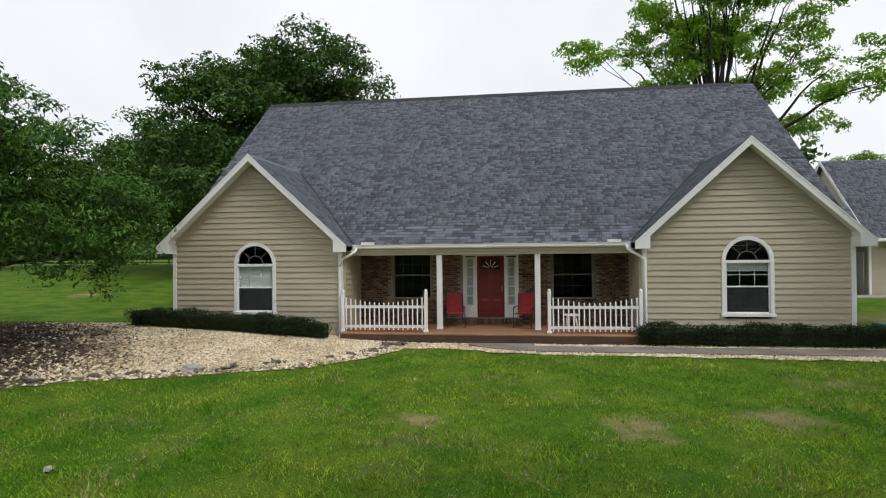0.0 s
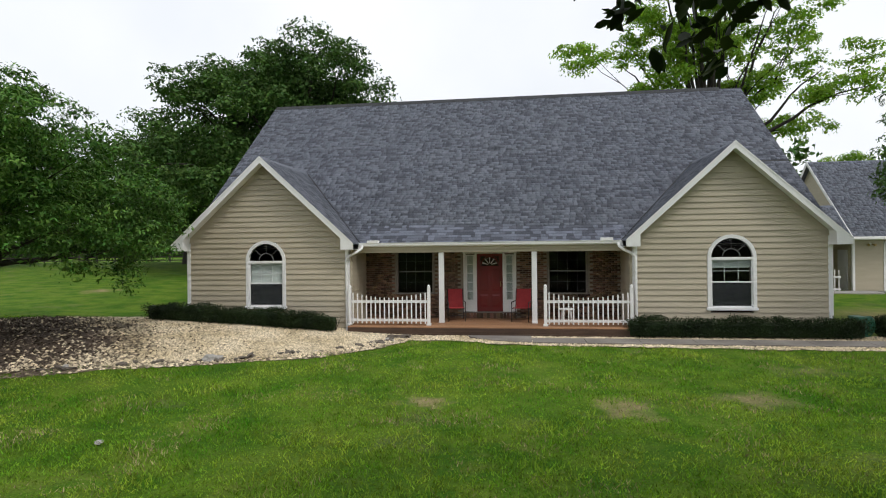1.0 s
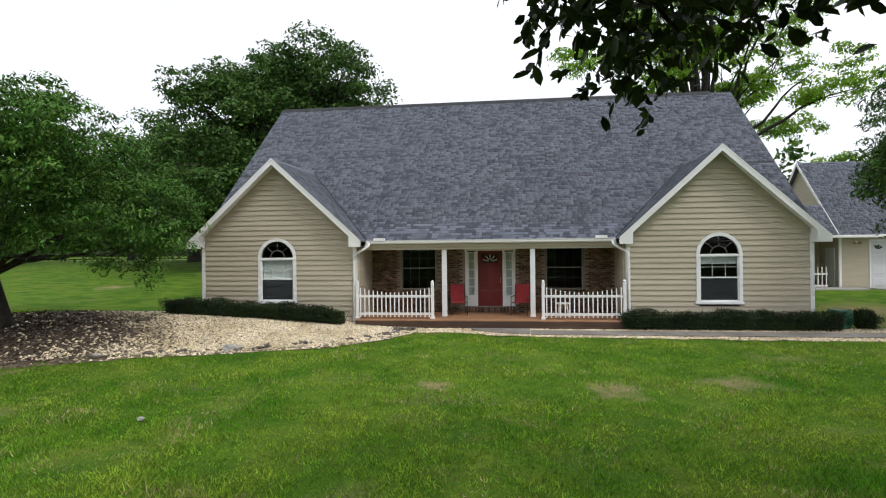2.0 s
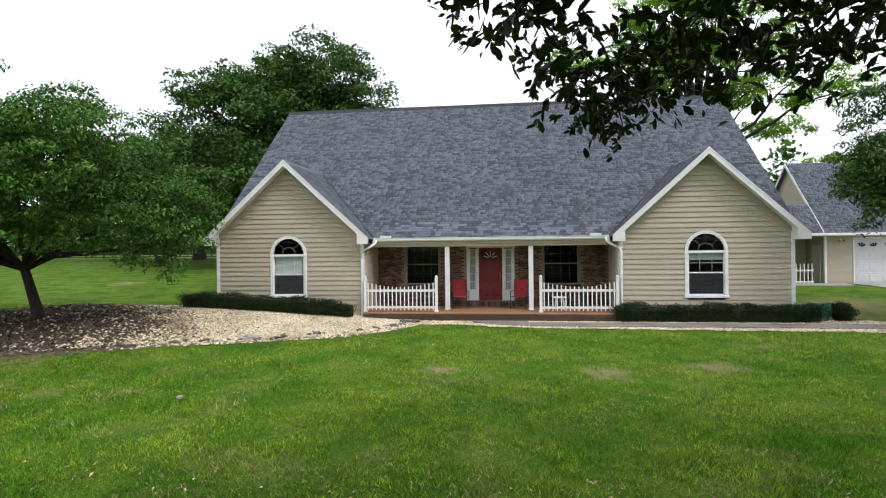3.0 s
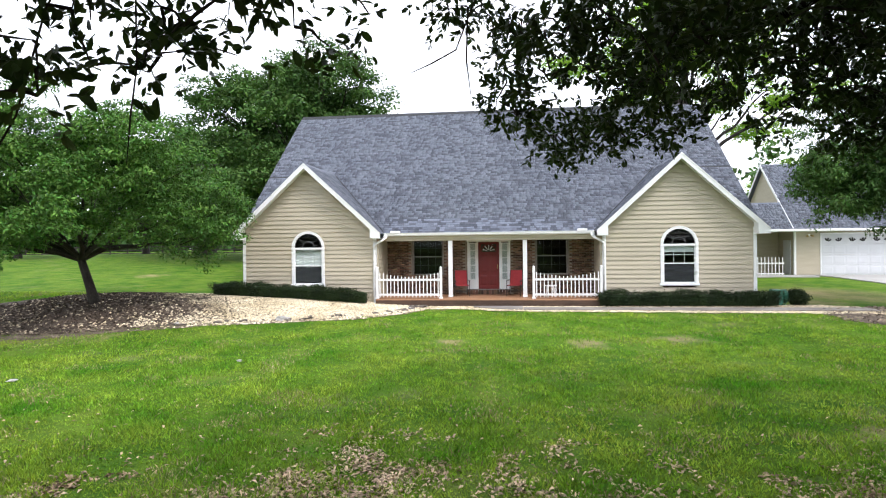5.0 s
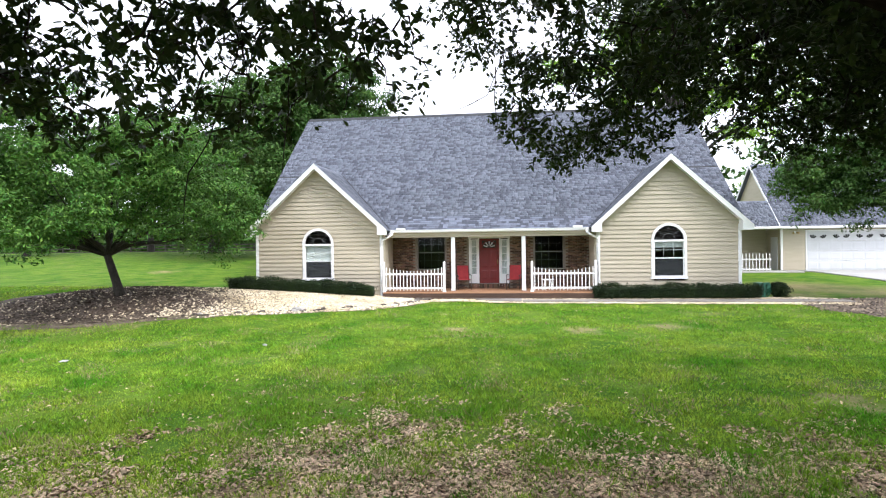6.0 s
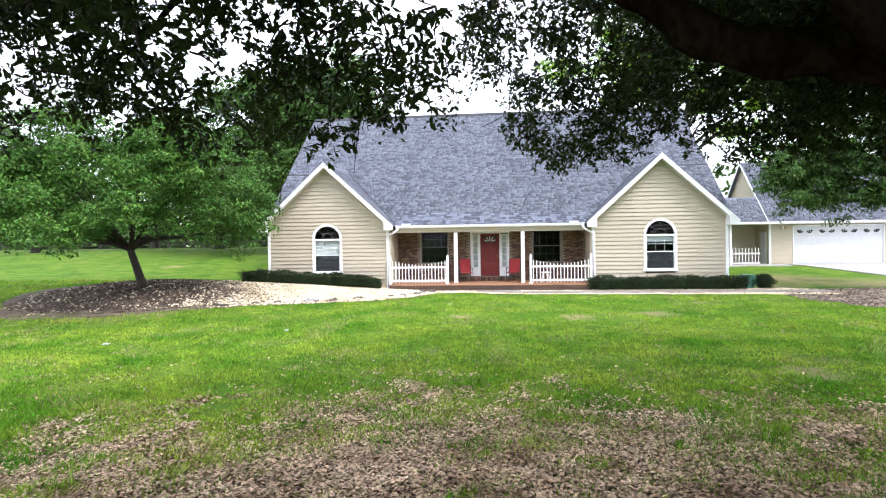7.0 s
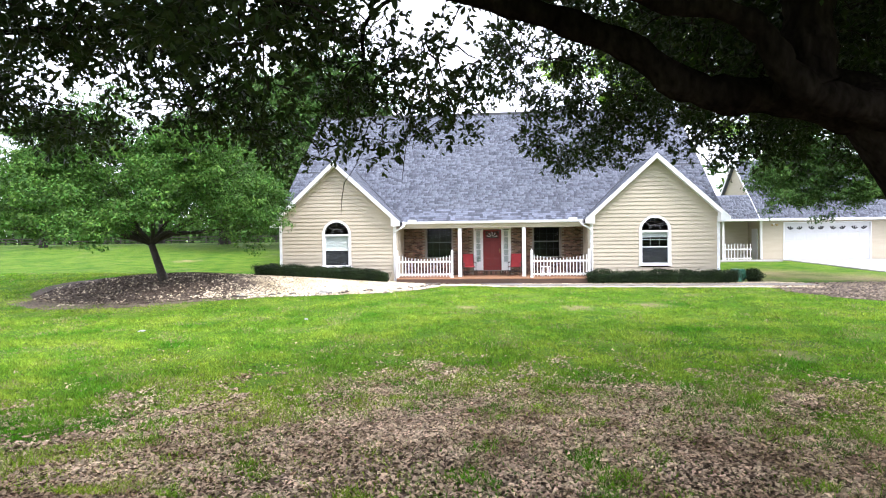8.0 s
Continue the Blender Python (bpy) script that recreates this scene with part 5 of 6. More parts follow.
    v, f = leaf_sprays(far[low_], np.array(far_s)[low_][:, 0], (150 * (0.6 + 0.8 * r.random(low_.sum()))).astype(int), 0.08, r, 2.0, shoots=9)
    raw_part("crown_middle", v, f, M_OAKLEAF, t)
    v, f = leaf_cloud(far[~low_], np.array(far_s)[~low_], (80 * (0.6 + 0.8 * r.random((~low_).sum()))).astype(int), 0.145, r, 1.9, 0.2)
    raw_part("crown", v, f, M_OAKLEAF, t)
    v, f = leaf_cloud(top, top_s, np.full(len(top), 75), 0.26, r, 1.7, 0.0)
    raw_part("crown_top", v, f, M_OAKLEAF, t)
    return t


live_oak()


# ---- hedges ----
def hedge(name, x0, x1, y0, y1, height, label, seed, n=15000):
    r = np.random.default_rng(seed)
    xm, ym = (x0 + x1) / 2, (y0 + y1) / 2
    zb = ground_z(xm, ym)
    t = thing(name, (xm, ym, zb), label, "hedge")
    k = int((x1 - x0) / 0.22)
    bm = bmesh.new()
    for i in range(k):
        x = x0 + (i + .5) * (x1 - x0) / k
        z = ground_z(x, ym)
        for j in range(3):
            tube(bm, limb_points((x, ym, z - .05), (x + r.normal() * .12, ym + r.normal() * .14, z + height * .8), 0, r, 3), [0.014, 0.011, 0.008, 0.004], 4)
    part("stem", bm, M_TWIG, t)
    core = bmesh.new()
    nseg = int((x1 - x0) / 0.25)
    rings = []
    for i in range(nseg + 1):
        x = x0 + .08 + (x1 - x0 - .16) * i / nseg
        z = ground_z(x, ym)
        w = ((y1 - y0) / 2 - 0.15) * (0.55 + 0.45 * min(1, min(x - x0, x1 - x) / 0.4))
        hh = height - 0.17 + 0.06 * noise.noise(Vector((x * 1.3, seed, 0)))
        rings.append([core.verts.new((x, ym + w * c * (0.92 + .1 * noise.noise(Vector((x * 2, q, seed)))), z + 0.08 + hh * q))
                      for c, q in ((-.8, 0), (-1, .3), (-1, .75), (-.7, .92), (.7, .92), (1, .75), (1, .3), (.8, 0))])
    for p, q in zip(rings, rings[1:]):
        for j in range(8):
            core.faces.new((p[j], p[(j + 1) % 8], q[(j + 1) % 8], q[j]))
    core.faces.new(rings[0]), core.faces.new(rings[-1][::-1])
    bmesh.ops.recalc_face_normals(core, faces=core.faces[:])
    part("inner_foliage", core, M_HEDGE, t)
    cs, ss = [], []
    for _ in range(n // 22):
        x, y_ = r.uniform(x0 + .05, x1 - .05), r.uniform(y0 + .06, y1 - .06)
        z = ground_z(x, ym)
        bumpy = 0.05 * math.sin(x * 2.1 + seed) + 0.04 * math.sin(x * 5.3) + 0.05 * (r.random() - 0.5) - 0.12 * max(0, 1 - min(x - x0, x1 - x) / 0.35)
        q = r.random()
        if q < 0.45:
            y_ = y0 + 0.1
            zz = z + 0.1 + (height - 0.12) * r.random()
        else:
            zz = z + height - 0.1 + bumpy
        cs.append((x, y_, zz))
        ss.append((0.17, 0.14, 0.13))
    v, f = leaf_cloud(cs, ss, np.full(len(cs), 22), 0.05, r, 1.9, 0)
    raw_part("foliage", v, f, M_HEDGE, t)
    return t


hedge("hedge", -11.3, -4.75, -2.95, -2.15, 0.60, "low clipped dark green hedge below the window", 3)
hedge("hedge", 4.25, 10.9, -2.75, -2.05, 0.62, "low clipped dark green hedge below the window", 4)


# ---- garage and breezeway ----
garage = thing("garage", (21, 10.7, 0.4), "tan sided garage with white door and grey roof", "garage")
GX, GY, GE, GEZ, GS, GRY = 17.25, 10.5, 9.96, 3.1, 0.95, 14.44
GRZ = GEZ + GS * (GRY - GE)
bm = bmesh.new()
box(bm, GX, 18.65, GY, GY + .15, 0.2, 3.1)
box(bm, 24.0, 26.0, GY, GY + .15, 0.2, 3.1)
box(bm, 18.65, 24.0, GY, GY + .15, 2.85, 3.1)
box(bm, GX, GX + .15, GY + .16, 19.4, 0.2, 3.1)
box(bm, 25.85, 26.0, GY + .16, 19.4, 0.2, 3.1)
box(bm, GX + .16, 25.84, 19.25, 19.4, 0.2, 3.1)
part("wall", bm, M_SIDING2, garage)
for x0_, x1_ in ((17.0, 26.3),):
    for sgn in (1, -1):
        ye = GE if sgn > 0 else 2 * GRY - GE
        bm = bmesh.new()
        hull8(bm, [(x0_, ye, GEZ - .12), (x1_, ye, GEZ - .12), (x1_, GRY + sgn * .001, GRZ - .12), (x0_, GRY + sgn * .001, GRZ - .12),
                   (x0_, ye, GEZ), (x1_, ye, GEZ), (x1_, GRY + sgn * .001, GRZ), (x0_, GRY + sgn * .001, GRZ)])
        bmesh.ops.recalc_face_normals(bm, faces=bm.faces[:])
        part("roof", bm, M_SHINGLE, garage, "grey shingle roof slope")
        bm = bmesh.new()
        hull8(bm, [(x0_ - .03, ye, GEZ - .2), (x0_, ye, GEZ - .2), (x0_, GRY, GRZ - .2), (x0_ - .03, GRY, GRZ - .2),
                   (x0_ - .03, ye, GEZ + .02), (x0_, ye, GEZ + .02), (x0_, GRY, GRZ + .02), (x0_ - .03, GRY, GRZ + .02)])
        bmesh.ops.recalc_face_normals(bm, faces=bm.faces[:])
        part("rake_board", bm, M_WHITE, garage)
bm = bmesh.new()
f = bm.faces.new([bm.verts.new(p) for p in ((17.24, GE + .3, 3.2), (17.24, 2 * GRY - GE - .3, 3.2), (17.24, GRY, GRZ - .15))])
g = bmesh.ops.extrude_face_region(bm, geom=[f])
bmesh.ops.translate(bm, verts=[v for v in g["geom"] if isinstance(v, bmesh.types.BMVert)], vec=(.1, 0, 0))
bmesh.ops.recalc_face_normals(bm, faces=bm.faces[:])
part("gable_wall", bm, M_SIDING2, garage)
part("gutter", soft_box(10.4, 26.3, GE - .1, GE - .002, 2.95, 3.08, 0.015), M_VINYL, garage, "white gutter")
part("soffit", soft_box(10.4, 26.2, GE, GY - .02, 2.93, 2.96, 0.004), M_WHITE, garage)
part("corner_board", soft_box(GX - .02, GX + .1, GY - .03, GY + .1, 0.3, 2.93), M_WHITE, garage)
# breezeway roof between the house and the garage
for sgn in (1, -1):
    ye = GE if sgn > 0 else 13.4
    bm = bmesh.new()
    hull8(bm, [(10.3, ye, GEZ - .12), (16.96, ye, GEZ - .12), (16.96, 11.68 + sgn * .001, 4.61), (10.3, 11.68 + sgn * .001, 4.61),
               (10.3, ye, GEZ), (16.96, ye, GEZ), (16.96, 11.68 + sgn * .001, 4.73), (10.3, 11.68 + sgn * .001, 4.73)])
    bmesh.ops.recalc_face_normals(bm, faces=bm.faces[:])
    part("breezeway_roof", bm, M_SHINGLE, garage)
bm = bmesh.new()
box(bm, 10.3, GX - .03, 12.4, 12.55, 0.2, 3.0)
part("breezeway_wall", bm, M_SIDING2, garage)
part("breezeway_post", soft_box(14.72, 14.85, 10.1, 10.23, 0.3, 2.93, 0.01), M_WHITE, garage, "white breezeway post")


def garage_door():
    d = part("garage_door", soft_box(18.65, 18.72, GY - .03, GY + .1, .38, 2.85, .006), M_WHITE, garage, "white sectional garage door with fan windows")
    part("frame", soft_box(23.93, 24.0, GY - .03, GY + .1, .38, 2.85, .006), M_WHITE, d)
    part("frame", soft_box(18.65, 24.0, GY - .03, GY + .1, 2.78, 2.85, .006), M_WHITE, d)
    for k in range(4):
        z0 = 0.4 + k * 0.595
        bm = soft_box(18.72, 23.93, GY + .03, GY + .08, z0, z0 + 0.589, 0.008)
        sec = part("section", bm, M_GDOOR, d)
        if k < 3:
            for j in range(8):
                x = 18.8 + j * 0.64
                bm = bmesh.new()
                hull8(bm, [(x, GY + .029, z0 + .1), (x + .55, GY + .029, z0 + .1), (x + .55, GY + .029, z0 + .49), (x, GY + .029, z0 + .49),
                           (x + .03, GY + .02, z0 + .13), (x + .52, GY + .02, z0 + .13), (x + .52, GY + .02, z0 + .46), (x + .03, GY + .02, z0 + .46)])
                bmesh.ops.recalc_face_normals(bm, faces=bm.faces[:])
                part("panel", bm, M_GDOOR, sec)
        else:
            for j in range(8):
                cx_ = 19.05 + j * 0.65
                for a in (0.2, 0.42, 0.64) if j % 2 == 0 else (0.36, 0.58, 0.8):
                    an = math.pi * a
                    bm = bmesh.new()
                    tube(bm, [(cx_ + .05 * math.cos(an), GY + .022, z0 + .14 + .05 * math.sin(an)), (cx_ + .24 * math.cos(an), GY + .022, z0 + .14 + .24 * math.sin(an))], [.02, .06], 6)
                    part("fan_pane", bm, M_BLACK, sec, "dark fan-shaped pane")
    return d


garage_door()
part("side_door", soft_box(GX - .04, GX - .002, 10.9, 11.8, .42, 2.45, .006), M_DOORGREY, garage, "pale grey side door")
picket_fence(14.85, 16.7, 10.4, 0.35, 0.0, "white picket fence closing the breezeway", n=9, post_left=False, post_right=False, height=1.1)

# ---- walk and drive ----
def slab(name, poly, top_off, thick, material, parent, label=""):
    bm = bmesh.new()
    n_ = len(poly)
    lo = [bm.verts.new((x, y, ground_z(x, y) + top_off - thick)) for x, y in poly]
    hi = [bm.verts.new((x, y, ground_z(x, y) + top_off)) for x, y in poly]
    bm.faces.new(hi), bm.faces.new(lo[::-1])
    for i in range(n_):
        bm.faces.new((lo[i], lo[(i + 1) % n_], hi[(i + 1) % n_], hi[i]))
    bmesh.ops.recalc_face_normals(bm, faces=bm.faces[:])
    return part(name, bm, material, parent, label)


path = thing("walkway", (5, -3.2, -0.1), "weathered grey concrete garden walk with joints", "path", kind="structure")
slab("slab", [(-0.55, -2.55), (1.4, -2.55), (1.4, -3.75), (0.9, -3.7), (0.3, -3.45), (-0.2, -3.1), (-0.5, -2.75)], 0.06, 0.12, M_CONCRETE, path)
for k in range(8):
    xa = 1.42 + k * 1.52
    slab("slab", [(xa, -2.95), (xa + 1.5, -2.95), (xa + 1.5, -3.85), (xa, -3.78)], 0.06, 0.12, M_CONCRETE, path)
drive = thing("driveway", (22, 8, 0.35), "pale concrete driveway before the garage", "driveway", kind="structure")
dv = [(18.2, 10.4), (40, 10.4), (40, -9), (30, -8), (24.5, -3), (21.5, 0.5), (20.0, 3.1), (19.4, 6.5), (18.8, 9.4)]
bm = bmesh.new()
ring = [bm.verts.new((x, y, 0)) for x, y in dv]
bm.faces.new(ring)
for cut in range(-8, 11, 1):
    bmesh.ops.bisect_plane(bm, geom=bm.verts[:] + bm.edges[:] + bm.faces[:], plane_co=(0, cut, 0), plane_no=(0, 1, 0))
for v in bm.verts:
    v.co.z = ground_z(v.co.x, v.co.y) + 0.05
bmesh.ops.recalc_face_normals(bm, faces=bm.faces[:])
g = bmesh.ops.extrude_face_region(bm, geom=bm.faces[:])
bmesh.ops.translate(bm, verts=[v for v in g["geom"] if isinstance(v, bmesh.types.BMVert)], vec=(0, 0, -0.15))
bmesh.ops.recalc_face_normals(bm, faces=bm.faces[:])
part("apron", bm, M_DRIVE, drive)
slab("apron", [(10.6, 10.4), (18.15, 10.4), (18.15, 9.5), (10.6, 9.2)], 0.05, 0.15, M_DRIVE, drive)


# ---- porch furniture ----
def sling_chair(x, y, turn):
    z = FLOOR
    t = thing("patio_chair", (0, 0, 0), "red sling patio chair with black metal frame", "chair", "patio chairs")
    bm = bmesh.new()
    prof = [(-0.02, 0.42), (-0.0, 0.56), (0.04, 0.72), (0.08, 0.88), (0.11, 1.02), (0.115, 1.06)]
    rows = [[bm.verts.new((sx * 0.25, yy + 0.22, zz)) for sx in (-1, -0.5, 0, 0.5, 1)] for yy, zz in prof]
    for p, q in zip(rows, rows[1:]):
        for k in range(4):
            bm.faces.new((p[k], p[k + 1], q[k + 1], q[k]))
    g = bmesh.ops.extrude_face_region(bm, geom=bm.faces[:])
    bmesh.ops.translate(bm, verts=[v for v in g["geom"] if isinstance(v, bmesh.types.BMVert)], vec=(0, 0.02, 0))
    bmesh.ops.recalc_face_normals(bm, faces=bm.faces[:])
    part("backrest", bm, M_RED, t)
    bm = bmesh.new()
    prof = [(-0.30, 0.44), (-0.26, 0.455), (-0.1, 0.43), (0.1, 0.41), (0.21, 0.42)]
    rows = [[bm.verts.new((sx * 0.25, yy, zz)) for sx in (-1, -0.5, 0, 0.5, 1)] for yy, zz in prof]
    for p, q in zip(rows, rows[1:]):
        for k in range(4):
            bm.faces.new((p[k], p[k + 1], q[k + 1], q[k]))
    g = bmesh.ops.extrude_face_region(bm, geom=bm.faces[:])
    bmesh.ops.translate(bm, verts=[v for v in g["geom"] if isinstance(v, bmesh.types.BMVert)], vec=(0, 0, 0.02))
    bmesh.ops.recalc_face_normals(bm, faces=bm.faces[:])
    part("seat", bm, M_RED, t)
    for s in (-1, 1):
        X = s * 0.265
        bm = bmesh.new()
        tube(bm, [(X, -0.30, 0.44), (X, 0.2, 0.42), (X, 0.27, 0.7), (X, 0.34, 1.07)], [0.014] * 4, 8)
        part("side_rail", bm, M_BLACK, t)
        for pts in ([(X * 1.08, -0.32, 0.0), (X * 1.08, -0.3, 0.62)], [(X * 1.08, 0.36, 0.0), (X * 1.04, 0.24, 0.45)]):
            bm = bmesh.new()
            tube(bm, pts, [0.013] * 2, 8)
            part("leg", bm, M_BLACK, t)
        bm = bmesh.new()
        tube(bm, [(X * 1.08, -0.33, 0.6), (X * 1.1, -0.28, 0.645), (X * 1.1, 0.0, 0.65), (X * 1.02, 0.27, 0.66)], [0.018] * 4, 8)
        part("armrest", bm, M_BLACK, t)
    for yy, zz in ((-0.31, 0.2), (0.3, 0.2)):
        part("stretcher", rod(-0.28, yy, zz, 0.28, yy, zz, 0.01), M_BLACK, t)
    t.matrix_basis = pose(x, y, z, 0, 0, turn)
    return t


chair = sling_chair(-1.12, -0.75, 12)
copy_thing(chair, pose(1.12, -0.75, FLOOR, 0, 0, -12))


def side_table(x, y):
    z = FLOOR
    t = thing("side_table", (x, y, z), "small white plastic side table on the porch", "table")
    bm = bmesh.new()
    tube(bm, [(x, y, z + .44), (x, y, z + .445), (x, y, z + .47), (x, y, z + .475)], [.24, .26, .26, .245], 20)
    part("tabletop", bm, M_VINYL, t)
    for k in range(4):
        a = math.pi / 4 + k * math.pi / 2
        bm = bmesh.new()
        tube(bm, [(x + .24 * math.cos(a), y + .24 * math.sin(a), z), (x + .17 * math.cos(a), y + .17 * math.sin(a), z + .45)], [.016, .024], 8)
        part("leg", bm, M_VINYL, t)


side_table(2.55, -1.3)


# ---- wreath light and wall lamps ----
def flood_lamp(x, z):
    t = thing("flood_lamp", (x, GY, z), "twin white flood lamp on the garage wall", "lamp")
    part("plate", soft_box(x - .06, x + .06, GY - .03, GY - .001, z - .06, z + .06), M_VINYL, t)
    for s in (-1, 1):
        bm = bmesh.new()
        tube(bm, [(x + s * .05, GY - .03, z), (x + s * .1, GY - .08, z - .02), (x + s * .15, GY - .16, z - .05), (x + s * .16, GY - .18, z - .055)], [.02, .035, .065, .06], 10)
        part("lamp_head", bm, M_BRASS, t)


flood_lamp(18.05, 2.72)


# ---- hose reel and shrub by the corner of the house ----
def hose_reel(x, y):
    z = ground_z(x, y)
    t = thing("hose_reel", (x, y, z), "green plastic garden hose reel with coiled hose", "hose reel")
    part("cabinet", soft_box(x - .28, x + .05, y - .25, y + .25, z + .02, z + .62, 0.04, 2), M_GREENPL, t)
    for k in range(7):
        bm = bmesh.new()
        rr = 0.2 + 0.012 * (k % 3)
        pts = [(x + .1 + 0.024 * k, y + rr * math.cos(a), z + .36 + rr * 1.15 * math.sin(a)) for a in np.linspace(0, 2 * math.pi, 22)]
        tube(bm, pts, [0.013] * 22, 6)
        part("hose_coil", bm, M_GREENPL, t)
    part("axle", rod(x + .04, y, z + .36, x + .3, y, z + .36, .04), M_GREENPL, t)
    for yy in (-.2, .2):
        part("foot", rod(x + .05, y + yy, z, x + .3, y + yy, z + .3, .02), M_GREENPL, t)


hose_reel(11.15, -1.75)


def shrub(x, y, rad, high, seed):
    r = np.random.default_rng(seed)
    z = ground_z(x, y)
    t = thing("shrub", (x, y, z), "small rounded dark green shrub beside the house", "shrub")
    for k in range(6):
        a = r.uniform(0, 6.28)
        bm = bmesh.new()
        tube(bm, limb_points((x, y, z - .05), (x + rad * .5 * math.cos(a), y + rad * .5 * math.sin(a), z + high * .7), .02, r, 3), [.014, .011, .008, .004], 5)
        part("stem", bm, M_TWIG, t)
    d = r.normal(size=(120, 3))
    d /= np.linalg.norm(d, axis=1)[:, None]
    q = 0.5 + 0.4 * r.random((120, 1))
    cs = np.array([x, y, z + high * .52]) + d * q * [rad, rad, high * .5]
    v, f = leaf_cloud(cs, np.full((120, 3), .14), np.full(120, 45), .055, r, 2.0, 0)
    raw_part("foliage", v, f, M_HEDGE, t)


shrub(11.75, -1.9, 0.45, 0.62, 8)


# ---- edging rocks, pale stones ----
def rock(name, x, y, sx, sy, sz, seed, material, label, group=""):
    bm = bmesh.new()
    bmesh.ops.create_icosphere(bm, subdivisions=2, radius=1.0)
    for v in bm.verts:
        k = 1 + 0.6 * noise.noise(v.co * 1.3 + Vector((seed * 3.1, 0, 0))) + 0.4 * noise.noise(v.co * 3.1 + Vector((0, seed, 0)))
        v.co = Vector((v.co.x * sx * k, v.co.y * sy * k, max(v.co.z, -0.4) * sz * k))
    me = mesh_of(name, bm, material)
    ob = new(name, me)
    ob.location = (x, y, ground_z(x, y) + 0.03 + 0.3 * sz)
    ob.rotation_euler = (0, 0, seed * 1.7)
    return tagged(ob, label, "rock", group)


er = random.Random(4)
edge_pts = [(-2.55, -2.9), (-2.75, -3.4), (-2.95, -3.9), (-3.2, -4.5), (-3.7, -5.1), (-4.4, -5.95), (-5.3, -6.5), (-6.2, -7.05), (-7.4, -7.6), (-8.6, -8.1), (-9.8, -8.7)]
for i in range(58):
    u = er.random() ** 1.5 * (len(edge_pts) - 1.001)
    a, b = edge_pts[int(u)], edge_pts[int(u) + 1]
    f_ = u - int(u)
    s = er.uniform(0.04, 0.085) * (1.5 if u < 4 and i % 3 == 0 else 1.0)
    rock("edging_rock", a[0] + (b[0] - a[0]) * f_ + er.uniform(-.12, .2), a[1] + (b[1] - a[1]) * f_ + er.uniform(-.1, .16), s * er.uniform(1.1, 2.2), s, s * er.uniform(0.45, 1.0), i + 1, M_PALEROCK if i % 6 == 4 else M_ROCK,
         "weathered rock edging the gravel bed", "edging rocks")
rock("flat_stone", -6.45, -7.15, 0.26, 0.18, 0.1, 41, M_PALEROCK, "pale grey flat stone at the bed edge")
rock("flat_stone", -5.37, -12.4, 0.09, 0.06, 0.025, 42, M_PALEROCK, "small pale stone lying in the lawn")
rock("flat_stone", -9.2, -14.6, 0.11, 0.06, 0.025, 43, M_PALEROCK, "small pale stone lying in the lawn")


# ---- far fence and woods ----
def rail_fence():
    y = 47.0
    t = thing("rail_fence", (-55, y, ground_z(-55, y)), "dark stained three-rail paddock fence", "fence")
    x = -105.0
    while x < -14:
        z = ground_z(x, y)
        part("post", soft_box(x - .07, x + .07, y - .06, y + .06, z - .1, z + 1.3, 0.01), M_FENCE, t)
        if x + 2.5 < -13:
            z2 = ground_z(x + 2.5, y)
            for h_ in (0.3, 0.72, 1.14):
                bm = bmesh.new()
                hull8(bm, [(x, y - .1, z + h_), (x + 2.5, y - .1, z2 + h_), (x + 2.5, y - .062, z2 + h_), (x, y - .062, z + h_),
                           (x, y - .1, z + h_ + .13), (x + 2.5, y - .1, z2 + h_ + .13), (x + 2.5, y - .062, z2 + h_ + .13), (x, y - .062, z + h_ + .13)])
                part("rail", bm, M_FENCE, t)
        x += 2.5


rail_fence()


def woods():
    r = np.random.default_rng(77)
    cs, ss = [], []
    for _ in range(120):
        x = r.uniform(-150, 120)
        y = r.uniform(62, 90) if x > -60 else r.uniform(30, 80)
        if x < -60:
            y = 75 - (x + 60) * -0.45 + r.uniform(-8, 8)
        hgt = r.uniform(9, 16)
        z = ground_z(x, y)
        for k in range(26):
            a, q = r.uniform(0, 6.28), r.random()
            w = 4.2 * math.sin(math.pi * min(0.98, 0.1 + 0.85 * q)) * (0.5 + 0.5 * r.random())
            cs.append((x + w * math.cos(a), y + w * math.sin(a), z + 0.6 + hgt * q))
            ss.append((1.7, 1.7, 1.2))
    for _ in range(2600):
        x = r.uniform(-150, 120)
        y = 58 + r.uniform(0, 6) if x > -60 else 75 - (x + 60) * -0.45 - 9 + r.uniform(-3, 3)
        cs.append((x, y, ground_z(x, y) + 4.4 * r.random() ** 1.6))
        ss.append((2.6, 2.0, 1.6))
    # behind the paddock the wood's edge lies twice as far off
    cs, ss = np.array(cs), np.array(ss)
    away = cs[:, 0] < -5
    cs[away] = (cs[away] - (0, -25, 1.4)) * 1.9 + (0, -25, 1.4)
    ss[away] *= 1.9
    v, f = leaf_cloud(cs, ss, np.full(len(cs), 17), np.repeat(np.where(away, 1.75, 0.92), 17)[:, None], r, 1.6, 0.1)
    ob = raw_part("far_woods", v, f, M_LEAF_B, kind="stuff")
    tagged(ob, "dense green woods beyond the paddock", "woods")


woods()
